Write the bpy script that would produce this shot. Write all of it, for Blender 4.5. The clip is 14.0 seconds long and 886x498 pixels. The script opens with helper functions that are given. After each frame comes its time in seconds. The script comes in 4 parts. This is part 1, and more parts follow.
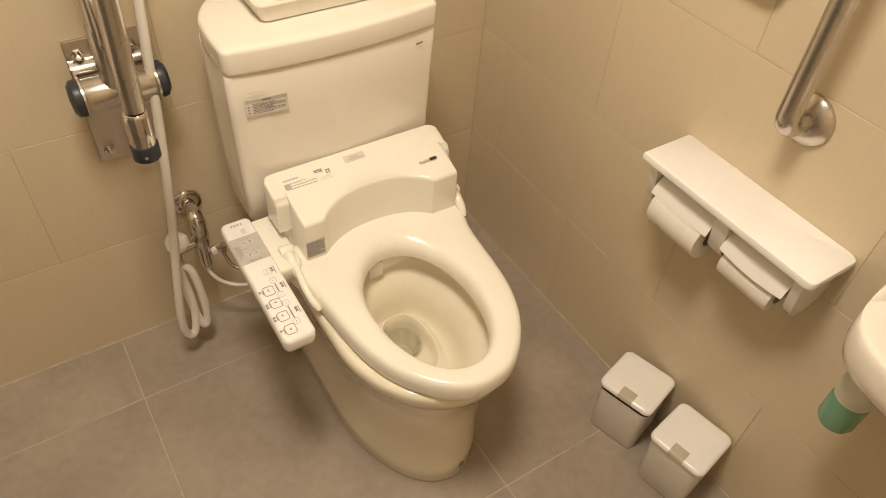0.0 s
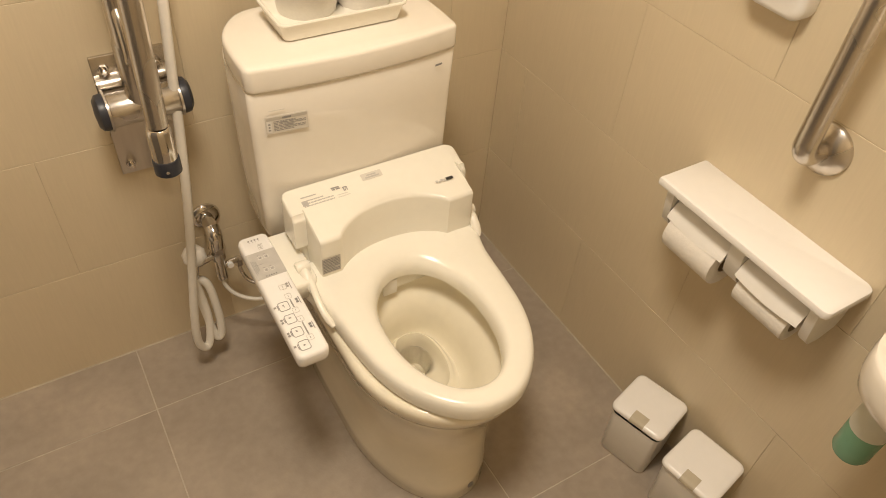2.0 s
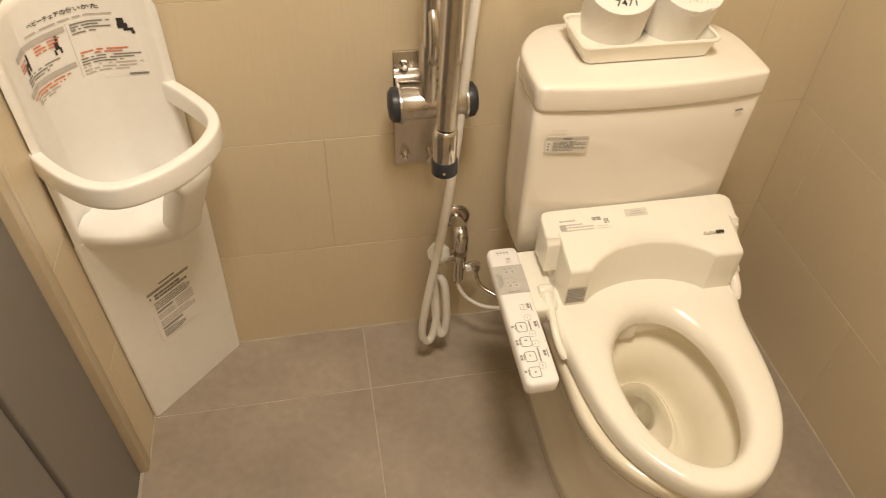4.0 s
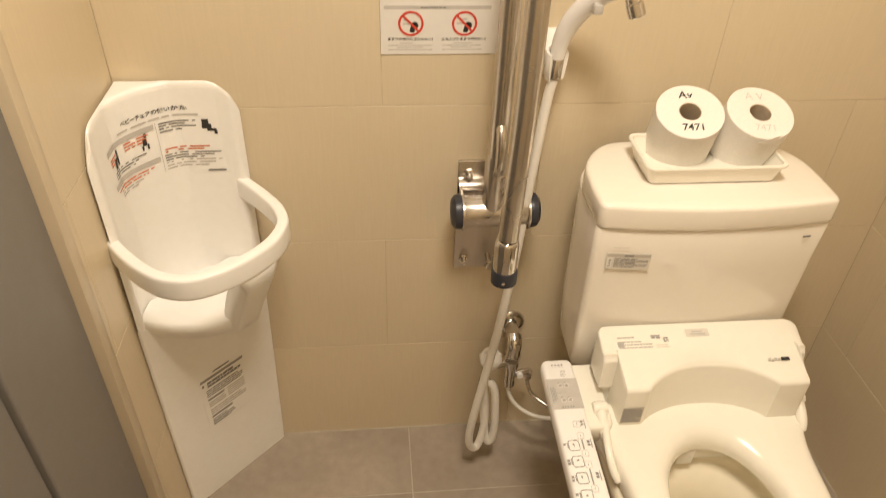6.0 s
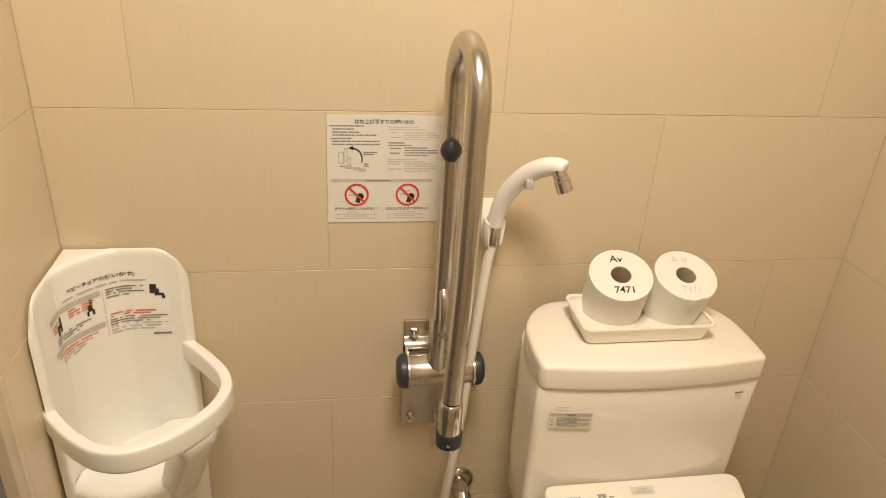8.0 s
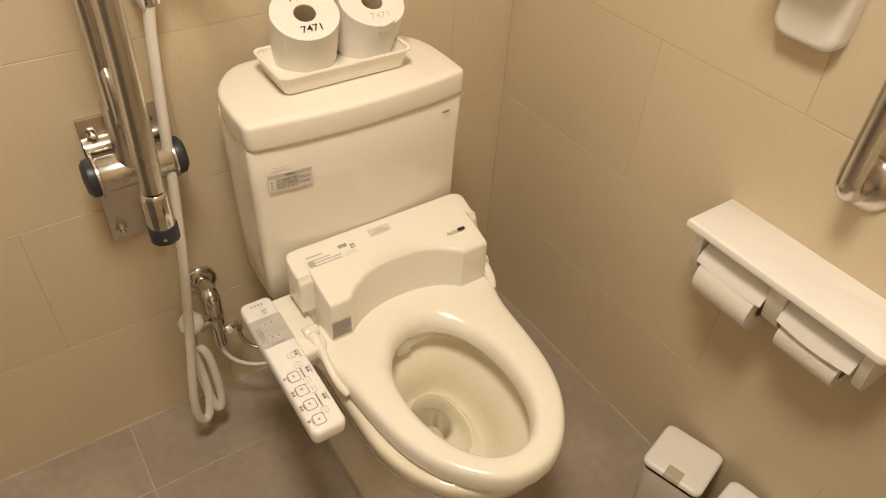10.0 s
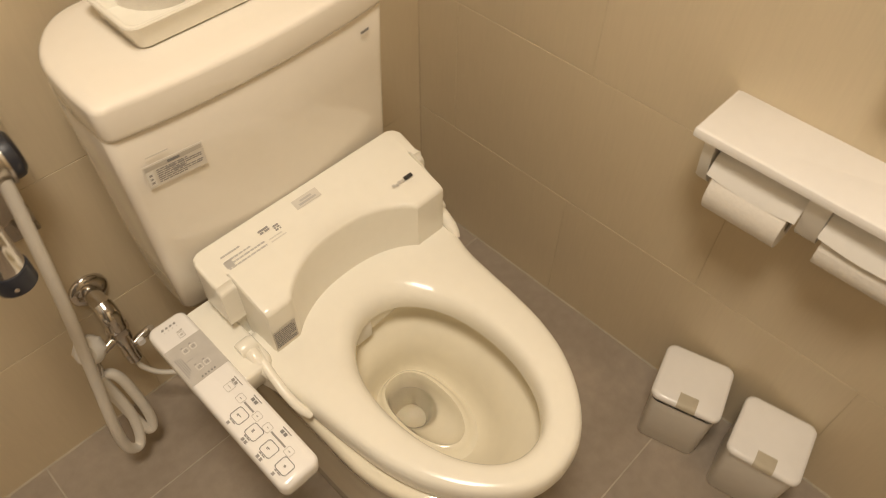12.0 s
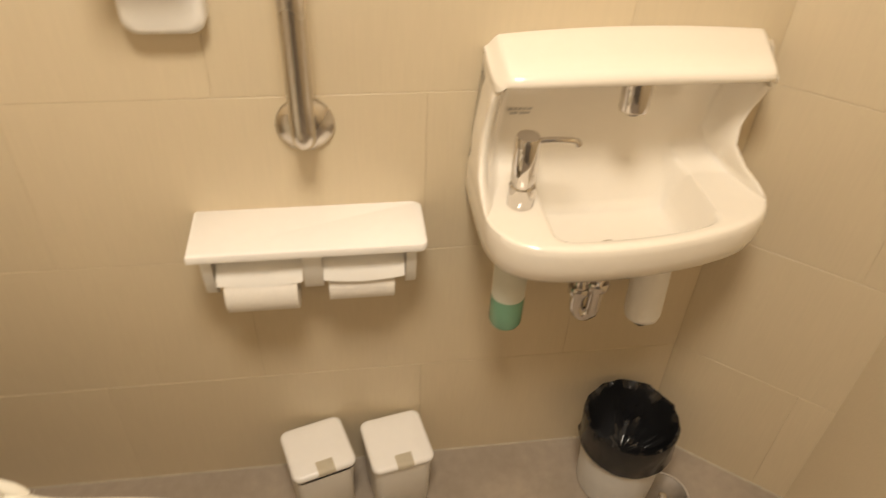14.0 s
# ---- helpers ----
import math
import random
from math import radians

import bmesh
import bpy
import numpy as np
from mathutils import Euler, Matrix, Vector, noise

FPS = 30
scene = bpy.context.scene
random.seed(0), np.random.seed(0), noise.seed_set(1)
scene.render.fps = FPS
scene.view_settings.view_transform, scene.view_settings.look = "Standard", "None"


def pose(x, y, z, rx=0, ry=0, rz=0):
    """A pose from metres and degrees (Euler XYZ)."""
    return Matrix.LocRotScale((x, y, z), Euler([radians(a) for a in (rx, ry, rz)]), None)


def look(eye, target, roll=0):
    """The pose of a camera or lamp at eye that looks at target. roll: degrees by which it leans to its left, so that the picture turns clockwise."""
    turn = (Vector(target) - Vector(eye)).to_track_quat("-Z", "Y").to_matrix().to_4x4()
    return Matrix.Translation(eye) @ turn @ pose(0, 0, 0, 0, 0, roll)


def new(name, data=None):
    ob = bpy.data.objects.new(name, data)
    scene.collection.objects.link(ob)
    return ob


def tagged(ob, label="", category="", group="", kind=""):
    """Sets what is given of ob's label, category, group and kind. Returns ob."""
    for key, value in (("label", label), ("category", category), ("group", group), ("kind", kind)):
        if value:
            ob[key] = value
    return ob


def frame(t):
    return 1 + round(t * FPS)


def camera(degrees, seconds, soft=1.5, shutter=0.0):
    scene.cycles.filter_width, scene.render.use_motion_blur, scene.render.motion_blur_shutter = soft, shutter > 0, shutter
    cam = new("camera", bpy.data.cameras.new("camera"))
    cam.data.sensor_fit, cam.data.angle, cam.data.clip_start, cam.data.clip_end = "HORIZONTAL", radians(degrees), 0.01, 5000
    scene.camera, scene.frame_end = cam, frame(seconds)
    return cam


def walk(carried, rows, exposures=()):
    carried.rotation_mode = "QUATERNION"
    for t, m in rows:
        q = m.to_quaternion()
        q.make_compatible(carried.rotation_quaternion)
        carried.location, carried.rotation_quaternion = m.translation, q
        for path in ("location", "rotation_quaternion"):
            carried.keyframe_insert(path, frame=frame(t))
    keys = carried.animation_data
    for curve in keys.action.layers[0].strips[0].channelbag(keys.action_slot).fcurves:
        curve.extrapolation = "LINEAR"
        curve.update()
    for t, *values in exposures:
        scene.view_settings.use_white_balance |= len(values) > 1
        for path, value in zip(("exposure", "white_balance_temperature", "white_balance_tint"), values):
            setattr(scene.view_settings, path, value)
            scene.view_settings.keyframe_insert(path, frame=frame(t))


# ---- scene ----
cam = camera(63.6, 14.0, soft=0.9, shutter=0.3)
PATH = [
    (0, (-0.985, -1.277, 1.458), (-0.164, -0.142, 0.031), 5.1),
    (0.5, (-0.986, -1.279, 1.468), (-0.167, -0.134, 0.047), 5.3),
    (1, (-0.989, -1.277, 1.469), (-0.171, -0.116, 0.06), 5.5),
    (1.5, (-0.99, -1.278, 1.467), (-0.177, -0.102, 0.068), 5.3),
    (2, (-0.989, -1.275, 1.467), (-0.183, -0.093, 0.069), 5.3),
    (2.5, (-0.996, -1.266, 1.467), (-0.202, -0.077, 0.069), 5.3),
    (3, (-1.015, -1.242, 1.465), (-0.262, -0.033, 0.061), 5.4),
    (3.5, (-1.029, -1.213, 1.465), (-0.526, 0.096, 0.038), 2.8),
    (3.7, (-1.051, -1.203, 1.456), (-0.672, 0.153, 0.035), 2.4),
    (5.8, (-1.075, -1.17, 1.471), (-0.912, 0.367, 0.201), 2.0),
    (6, (-1.075, -1.169, 1.481), (-0.89, 0.403, 0.259), 2.3),
    (6.5, (-1.078, -1.17, 1.539), (-0.837, 0.499, 0.464), 3.5),
    (7, (-1.081, -1.166, 1.549), (-0.792, 0.54, 0.547), 4.3),
    (7.5, (-1.072, -1.172, 1.548), (-0.769, 0.579, 0.631), 3.8),
    (8, (-1.057, -1.173, 1.542), (-0.741, 0.583, 0.639), 3.6),
    (8.5, (-1.03, -1.194, 1.488), (-0.459, 0.419, 0.453), 4.1),
    (9, (-1.016, -1.184, 1.475), (-0.299, 0.306, 0.349), 2.8),
    (9.2, (-1.009, -1.184, 1.462), (-0.225, 0.23, 0.283), 2.0),
    (11.3, (-0.968, -1.05, 1.357), (-0.063, 0.013, -0.075), 5.3),
    (11.5, (-0.915, -0.989, 1.337), (-0.014, 0.042, -0.121), 4.5),
    (12, (-0.868, -0.909, 1.334), (0.043, -0.036, -0.218), 0.9),
    (12.5, (-0.939, -0.773, 1.361), (0.159, -0.242, -0.224), -1.2),
    (13, (-0.971, -0.757, 1.361), (0.325, -0.509, -0.142), 0.9),
    (13.5, (-0.957, -0.816, 1.378), (0.442, -0.831, -0.052), 2.3),
    (14, (-0.948, -0.89, 1.394), (0.571, -1.142, 0.117), 2.7),
]
walk(cam, [(t, look(eye, target, roll)) for t, eye, target, roll in PATH],
     exposures=[(0, -0.04), (3.7, -0.01), (5.8, 0.08), (6.5, -0.06), (7.5, -0.12), (9.0, -0.14), (11.5, -0.2), (12.0, -0.26), (12.5, -0.28), (13.0, -0.13), (13.5, 0.05), (14.0, 0.05)])

# ---- world, light, exposure ----
world = bpy.data.worlds.new("world")
scene.world = world
world.use_nodes = True
world.node_tree.nodes["Background"].inputs[0].default_value = (0.05, 0.045, 0.04, 1)
world.node_tree.nodes["Background"].inputs[1].default_value = 0.05
scene.view_settings.exposure = 0.0
LAMP = (1.0, 0.88, 0.725)
CEIL = 2.35


def ceiling_lamp(x, y, watts, size):
    data = bpy.data.lights.new("downlight_lamp", "AREA")
    data.shape, data.size, data.energy, data.color = "DISK", size, watts, LAMP
    ob = new("downlight_lamp", data)
    ob.matrix_world = look((x, y, CEIL - 0.012), (x, y, 0))
    return ob


# ---- materials ----
def material(name, colour, rough=0.5, metal=0.0, grain=0.06, grain_scale=60.0, stain=0.06, stain_scale=4.0,
             bump=0.0, bump_scale=200.0, coat=0.0, vary=0.0, stretch=None, aniso=0.0, rough_vary=0.08):
    """Colour with fine grain and large soft stains, uneven gloss and a little relief."""
    mat = bpy.data.materials.new(name)
    mat.use_nodes = True
    nt = mat.node_tree
    b = nt.nodes["Principled BSDF"]
    b.inputs["Metallic"].default_value = metal
    b.inputs["Coat Weight"].default_value = coat
    b.inputs["Coat Roughness"].default_value = 0.08
    b.inputs["Anisotropic"].default_value = aniso
    co = nt.nodes.new("ShaderNodeTexCoord")
    src = co.outputs["Object"]
    if stretch:
        mp = nt.nodes.new("ShaderNodeMapping")
        mp.inputs["Scale"].default_value = stretch
        nt.links.new(src, mp.inputs["Vector"])
        fine_src = mp.outputs["Vector"]
    else:
        fine_src = src
    n1 = nt.nodes.new("ShaderNodeTexNoise")
    n1.inputs["Scale"].default_value, n1.inputs["Detail"].default_value = grain_scale, 4
    nt.links.new(fine_src, n1.inputs["Vector"])
    n2 = nt.nodes.new("ShaderNodeTexNoise")
    n2.inputs["Scale"].default_value, n2.inputs["Detail"].default_value = stain_scale, 3
    nt.links.new(src, n2.inputs["Vector"])

    def swing(node, amount):
        m = nt.nodes.new("ShaderNodeMapRange")
        m.inputs["From Min"].default_value, m.inputs["From Max"].default_value = 0.25, 0.75
        m.inputs["To Min"].default_value, m.inputs["To Max"].default_value = 1 - amount, 1 + amount
        nt.links.new(node.outputs["Fac"], m.inputs["Value"])
        return m.outputs["Result"]

    def times(a, c):
        m = nt.nodes.new("ShaderNodeMath")
        m.operation = "MULTIPLY"
        nt.links.new(a, m.inputs[0])
        nt.links.new(c, m.inputs[1])
        return m.outputs[0]

    value = times(swing(n1, grain), swing(n2, stain))
    if vary:
        info = nt.nodes.new("ShaderNodeObjectInfo")
        m = nt.nodes.new("ShaderNodeMapRange")
        m.inputs["To Min"].default_value, m.inputs["To Max"].default_value = 1 - vary, 1 + vary
        nt.links.new(info.outputs["Random"], m.inputs["Value"])
        value = times(value, m.outputs["Result"])
    mix = nt.nodes.new("ShaderNodeVectorMath")
    mix.operation = "SCALE"
    mix.inputs[0].default_value = colour
    nt.links.new(value, mix.inputs["Scale"])
    nt.links.new(mix.outputs["Vector"], b.inputs["Base Color"])
    r = nt.nodes.new("ShaderNodeMapRange")
    r.inputs["To Min"].default_value = max(0.02, rough * (1 - rough_vary * 2))
    r.inputs["To Max"].default_value = min(1, rough * (1 + rough_vary * 2))
    nt.links.new(n2.outputs["Fac"], r.inputs["Value"])
    nt.links.new(r.outputs["Result"], b.inputs["Roughness"])
    if bump:
        n3 = nt.nodes.new("ShaderNodeTexNoise")
        n3.inputs["Scale"].default_value, n3.inputs["Detail"].default_value = bump_scale, 3
        nt.links.new(fine_src, n3.inputs["Vector"])
        bp = nt.nodes.new("ShaderNodeBump")
        bp.inputs["Strength"].default_value, bp.inputs["Distance"].default_value = bump, 0.002
        nt.links.new(n3.outputs["Fac"], bp.inputs["Height"])
        nt.links.new(bp.outputs["Normal"], b.inputs["Normal"])
    return mat


M_TILE = material("wall_tile", (0.665, 0.563, 0.398), 0.42, grain=0.024, grain_scale=230, stain=0.03, stain_scale=2.5,
                  bump=0.06, bump_scale=300, vary=0.02, stretch=(1, 0.06, 1))
M_GROUT = material("wall_grout", (0.60, 0.503, 0.352), 0.85, grain=0.08, stain=0.1, bump=0.3)
M_FLOOR = material("floor_tile", (0.360, 0.300, 0.238), 0.5, grain=0.08, grain_scale=45, stain=0.2, stain_scale=4,
                   bump=0.15, bump_scale=180, vary=0.03)
M_FGROUT = material("floor_grout", (0.50, 0.44, 0.36), 0.9, grain=0.1, stain=0.2, stain_scale=9, bump=0.3)
M_SEAL = material("pale_sealant", (0.47, 0.41, 0.31), 0.6, grain=0.1, stain=0.2, stain_scale=14)
M_CEIL = material("ceiling_paint", (0.78, 0.75, 0.70), 0.8, bump=0.1)
M_IVORY = material("ivory_ceramic", (0.885, 0.828, 0.735), 0.08, grain=0.008, stain=0.015, coat=0.4)
M_BOWL = material("bowl_ceramic", (0.864, 0.800, 0.645), 0.08, grain=0.01, stain=0.04, stain_scale=12, coat=0.4)
M_PLASTIC = material("ivory_plastic", (0.883, 0.845, 0.745), 0.2, grain=0.01, stain=0.02, bump=0.02, bump_scale=600)
M_WHITE = material("white_plastic", (0.86, 0.835, 0.79), 0.34, grain=0.015, stain=0.025, bump=0.04, bump_scale=500)
M_CHAIR = material("white_moulded_plastic", (0.90, 0.88, 0.84), 0.33, grain=0.015, stain=0.02, bump=0.04, bump_scale=500)
M_MIDGREY = material("mid_grey_print", (0.34, 0.32, 0.30), 0.5)
M_WHITE_GLOSS = material("glossy_white_plastic", (0.90, 0.875, 0.845), 0.18, grain=0.01, stain=0.02)
M_STEEL = material("brushed_steel", (0.60, 0.56, 0.51), 0.27, metal=1, grain=0.06, grain_scale=90, stain=0.06,
                   stretch=(1, 1, 0.1), bump=0.05, bump_scale=300)
M_CHROME = material("chrome", (0.66, 0.63, 0.60), 0.10, metal=1, grain=0.02, stain=0.05)
M_DARK = material("dark_rubber", (0.028, 0.03, 0.04), 0.38, grain=0.1, stain=0.1)
M_BLACK = material("black_print", (0.03, 0.028, 0.026), 0.6)
M_GREY = material("grey_print", (0.25, 0.24, 0.23), 0.6)
M_LIGHTGREY = material("light_grey_print", (0.53, 0.50, 0.46), 0.5)
M_SILVER = material("silver_label", (0.52, 0.48, 0.42), 0.4, grain=0.03)
M_STICKER = material("pale_sticker", (0.68, 0.64, 0.57), 0.35, grain=0.03)
M_RED = material("red_print", (0.62, 0.06, 0.035), 0.55)
M_ORANGE = material("orange_print", (0.66, 0.22, 0.12), 0.6)
M_PAPER = material("paper_label", (0.75, 0.72, 0.67), 0.5, grain=0.02, stain=0.03)
M_TISSUE = material("tissue_paper", (0.84, 0.80, 0.74), 0.95, grain=0.03, grain_scale=200, stain=0.02, bump=0.25, bump_scale=350)
M_CARD = material("cardboard_core", (0.56, 0.46, 0.34), 0.9, grain=0.1)
M_HOSE = material("white_hose", (0.76, 0.72, 0.65), 0.4, grain=0.02, stain=0.04)
M_TAPE = material("beige_tape", (0.52, 0.46, 0.35), 0.6, grain=0.05)
M_BAG = material("black_bag", (0.012, 0.012, 0.013), 0.17, grain=0.2, stain=0.2, bump=0.5, bump_scale=45)
M_CAN = material("frosted_can", (0.60, 0.585, 0.56), 0.4, grain=0.02, stain=0.05)
M_DOOR = material("grey_door_laminate", (0.205, 0.19, 0.175), 0.5, grain=0.03, stain=0.04)
M_GAP_SHADE = material("gap_shade", (0.02, 0.02, 0.02), 0.8)
M_TRIM = material("beige_metal_trim", (0.60, 0.51, 0.37), 0.4, grain=0.02)
M_GREEN = material("green_soap", (0.18, 0.37, 0.25), 0.2, grain=0.02, stain=0.05)
M_BOTTLE = material("frosted_bottle", (0.64, 0.64, 0.56), 0.3, grain=0.02)
M_DRAIN = material("drain_steel", (0.30, 0.27, 0.24), 0.4, metal=0.8, grain=0.06, stain=0.15, stain_scale=20)

M_WATER = bpy.data.materials.new("water")
M_WATER.use_nodes = True
wb = M_WATER.node_tree.nodes["Principled BSDF"]
wb.inputs["Base Color"].default_value = (0.985, 0.98, 0.965, 1)
wb.inputs["Roughness"].default_value = 0.02
wb.inputs["IOR"].default_value = 1.33
wb.inputs["Transmission Weight"].default_value = 1.0

# ---- building helpers ----
ORIGIN = {}


def thing(name, at, label, category, group="", kind=""):
    ob = new(name)
    ob.location = at
    ob.empty_display_size = 0.05
    ORIGIN[ob] = Vector(at)
    return tagged(ob, label, category, group, kind)


def part(name, bm, mat, parent=None, label="", smooth=40, fix=True):
    """One mesh object, given in world places, under a thing or part (or at top level)."""
    base = ORIGIN.get(parent, Vector((0, 0, 0)))
    if fix:
        bmesh.ops.recalc_face_normals(bm, faces=bm.faces)
    bmesh.ops.translate(bm, vec=-base, verts=bm.verts)
    me = bpy.data.meshes.new(name)
    bm.to_mesh(me)
    bm.free()
    me.materials.append(mat)
    if smooth:
        me.polygons.foreach_set("use_smooth", [True] * len(me.polygons))
        me.set_sharp_from_angle(angle=radians(smooth))
    ob = new(name, me)
    if parent:
        ob.parent = parent
    ORIGIN[ob] = base
    if label:
        tagged(ob, label)
    return ob


def box(x0, x1, y0, y1, z0, z1, bevel=0.0, seg=2, bm=None, m=None):
    bm = bm or bmesh.new()
    made = bmesh.ops.create_cube(bm, size=1)["verts"]
    bmesh.ops.scale(bm, vec=(abs(x1 - x0), abs(y1 - y0), abs(z1 - z0)), verts=made)
    bmesh.ops.translate(bm, vec=((x0 + x1) / 2, (y0 + y1) / 2, (z0 + z1) / 2), verts=made)
    if m:
        bmesh.ops.transform(bm, matrix=m, verts=made)
    if bevel:
        edges = list({e for v in made for e in v.link_edges})
        bmesh.ops.bevel(bm, geom=edges, offset=bevel, segments=seg, affect="EDGES", profile=0.5)
    return bm


def loft(rings, cap_start=True, cap_end=True, closed=True, bm=None, m=None, wrap=False):
    """Skin over rings of points, all of one length."""
    bm = bm or bmesh.new()
    rows = [[bm.verts.new(m @ Vector(p) if m else p) for p in ring] for ring in rings]
    n = len(rows[0])
    pairs = list(zip(rows, rows[1:])) + ([(rows[-1], rows[0])] if wrap else [])
    for a, b in pairs:
        for i in range(n if closed else n - 1):
            j = (i + 1) % n
            bm.faces.new((a[i], a[j], b[j], b[i]))
    if cap_start and not wrap:
        bm.faces.new(rows[0][::-1])
    if cap_end and not wrap:
        bm.faces.new(rows[-1])
    return bm


def lathe(profile, m=None, n=32, bm=None, caps=True):
    """profile: (radius, height) pairs along local z."""
    rings = [[(r * math.cos(2 * math.pi * i / n), r * math.sin(2 * math.pi * i / n), h) for i in range(n)] for r, h in profile]
    return loft(rings, caps, caps, bm=bm, m=m)


def glide(points, steps=8):
    """A smooth line through points."""
    pts = [Vector(p) for p in points]
    out = []
    for i in range(len(pts) - 1):
        p0, p1, p2, p3 = pts[max(i - 1, 0)], pts[i], pts[i + 1], pts[min(i + 2, len(pts) - 1)]
        for k in range(steps):
            t = k / steps
            out.append(0.5 * ((2 * p1) + (p2 - p0) * t + (2 * p0 - 5 * p1 + 4 * p2 - p3) * t * t + (3 * p1 - p0 - 3 * p2 + p3) * t ** 3))
    out.append(pts[-1])
    return out


def tube(points, radius, n=16, bm=None, profile=None):
    """A round (or given) section carried along a line, without twist. radius: a number or one for each point."""
    pts = [Vector(p) for p in points]
    rad = radius if isinstance(radius, (list, tuple)) else [radius] * len(pts)
    t0 = (pts[1] - pts[0]).normalized()
    side = t0.orthogonal().normalized()
    rings = []
    for i, p in enumerate(pts):
        t = (pts[min(i + 1, len(pts) - 1)] - pts[max(i - 1, 0)]).normalized()
        side = (side - t * side.dot(t)).normalized()
        up = t.cross(side)
        rings.append([p + rad[i] * (math.cos(2 * math.pi * k / n) * side + math.sin(2 * math.pi * k / n) * up) for k in range(n)])
    return loft(rings, bm=bm)


def turn_to(at, axis):
    """A frame at a place with local z along axis."""
    return Matrix.Translation(at) @ Vector(axis).normalized().to_track_quat("Z", "Y").to_matrix().to_4x4()


def egg(n, cx, hw, yb, yc, yf, z, back=2.0, front=2.0):
    """A toilet's outline seen from above, boxier behind when back > 2."""
    pts = []
    for i in range(n):
        a = 2 * math.pi * i / n
        c, s = math.cos(a), math.sin(a)
        p = front if s < 0 else back
        x = cx + hw * math.copysign(abs(c) ** (2 / p), c)
        y = yc + (yc - yf) * -abs(s) ** (2 / p) if s < 0 else yc + (yb - yc) * abs(s) ** (2 / p)
        pts.append((x, y, z))
    return pts


def rounded_plan(x0, x1, y0, y1, z, r, n=6):
    """A rounded oblong seen from above; r: one radius or four (from x1,y1 anticlockwise)."""
    rs = r if isinstance(r, (list, tuple)) else [r] * 4
    pts = []
    for (cx, cy, sx, sy, a0), rr in zip(((x1, y1, -1, -1, 0), (x0, y1, 1, -1, 90), (x0, y0, 1, 1, 180), (x1, y0, -1, 1, 270)), rs):
        for k in range(n + 1):
            a = radians(a0 + 90 * k / n)
            pts.append((cx + sx * rr + rr * math.cos(a), cy + sy * rr + rr * math.sin(a), z))
    return pts


def bars(rows, m, height, mat, name, parent, thick=0.0003):
    """Unreadable print: rows of (u, v, length) as flat bars on a plane whose u, v, outward are m's x, y, z."""
    bm = bmesh.new()
    for u, v, length in rows:
        box(u, u + length, v - height / 2, v + height / 2, 0, thick, bm=bm, m=m)
    ob = part(name, bm, mat, parent, smooth=0)
    return tagged(ob, kind="stuff") if len(rows) > 1 else ob


def print_lines(u0, v0, width, count, pitch, rng, short=0.6, gap=0.25):
    """Lines of broken bars that stand for small print."""
    rows = []
    for i in range(count):
        u, end = u0, u0 + width * (1 if i % 3 else rng.uniform(short, 1))
        while u < end - width * 0.02:
            w = min(rng.uniform(0.05, 0.16) * width, end - u)
            rows.append((u, v0 - i * pitch, w))
            u += w + width * 0.018
    return rows


def writing(body, size, m, mat, parent, name="lettering", bold=0.0):
    cu = bpy.data.curves.new(name, "FONT")
    cu.body, cu.size, cu.align_x, cu.align_y = body, size, "CENTER", "CENTER"
    cu.extrude, cu.offset, cu.resolution_u = 0.00015, bold, 3
    tmp = bpy.data.objects.new(name, cu)
    me = bpy.data.meshes.new_from_object(tmp)
    bpy.data.objects.remove(tmp)
    bm = bmesh.new()
    bm.from_mesh(me)
    bpy.data.meshes.remove(me)
    bmesh.ops.transform(bm, matrix=m, verts=bm.verts)
    return part(name, bm, mat, parent, smooth=0)


def plane_frame(at, u, out):
    """u along the writing, out towards the reader."""
    u, out = Vector(u).normalized(), Vector(out).normalized()
    v = out.cross(u).normalized()
    u = v.cross(out)
    m = Matrix.Identity(4)
    for i in range(3):
        m[i][0], m[i][1], m[i][2], m[i][3] = u[i], v[i], out[i], at[i]
    return m


# ---- the room ----
ROOM_W, FRONT = 1.51, -1.795
BEND = (-0.207, FRONT)
floor = tagged(part("floor", box(-1.75, 0.1, -2.0, 0.1, -0.1, -0.0012), M_FGROUT, smooth=0),
               "brown-grey matt porcelain tile floor with pale joints", "floor", kind="structure")
wall_back = tagged(part("wall_back", box(-1.75, 0.1, 0.0012, 0.12, 0, CEIL), M_GROUT, smooth=0),
                   "beige large-format tiled wall behind the toilet", "wall", kind="structure")
wall_right = tagged(part("wall_right", box(0.0012, 0.12, -1.58, 0.0012, 0, CEIL), M_GROUT, smooth=0),
                    "beige large-format tiled wall beside the toilet", "wall", kind="structure")
DOOR_Y = -0.302
wall_left = tagged(part("wall_left", box(-1.63, -ROOM_W - 0.0012, DOOR_Y + 0.004, 0.0012, 0, CEIL), M_GROUT, smooth=0),
                   "beige tiled wall stub beside the grey door", "wall", kind="structure")
part("trim", box(-1.63, -ROOM_W + 0.002, DOOR_Y - 0.027, DOOR_Y + 0.002, 0, CEIL, 0.0015), M_TRIM, wall_left, "beige metal corner trim")


def oblique(u, d, z):
    a, b = Vector((0, -1.55, 0)), Vector((*BEND, 0))
    e = (b - a).normalized()
    n = Vector((-e.y, e.x, 0))
    n = n if n.x < 0 else -n
    p = a + e * u + n * d
    return (p.x, p.y, z)


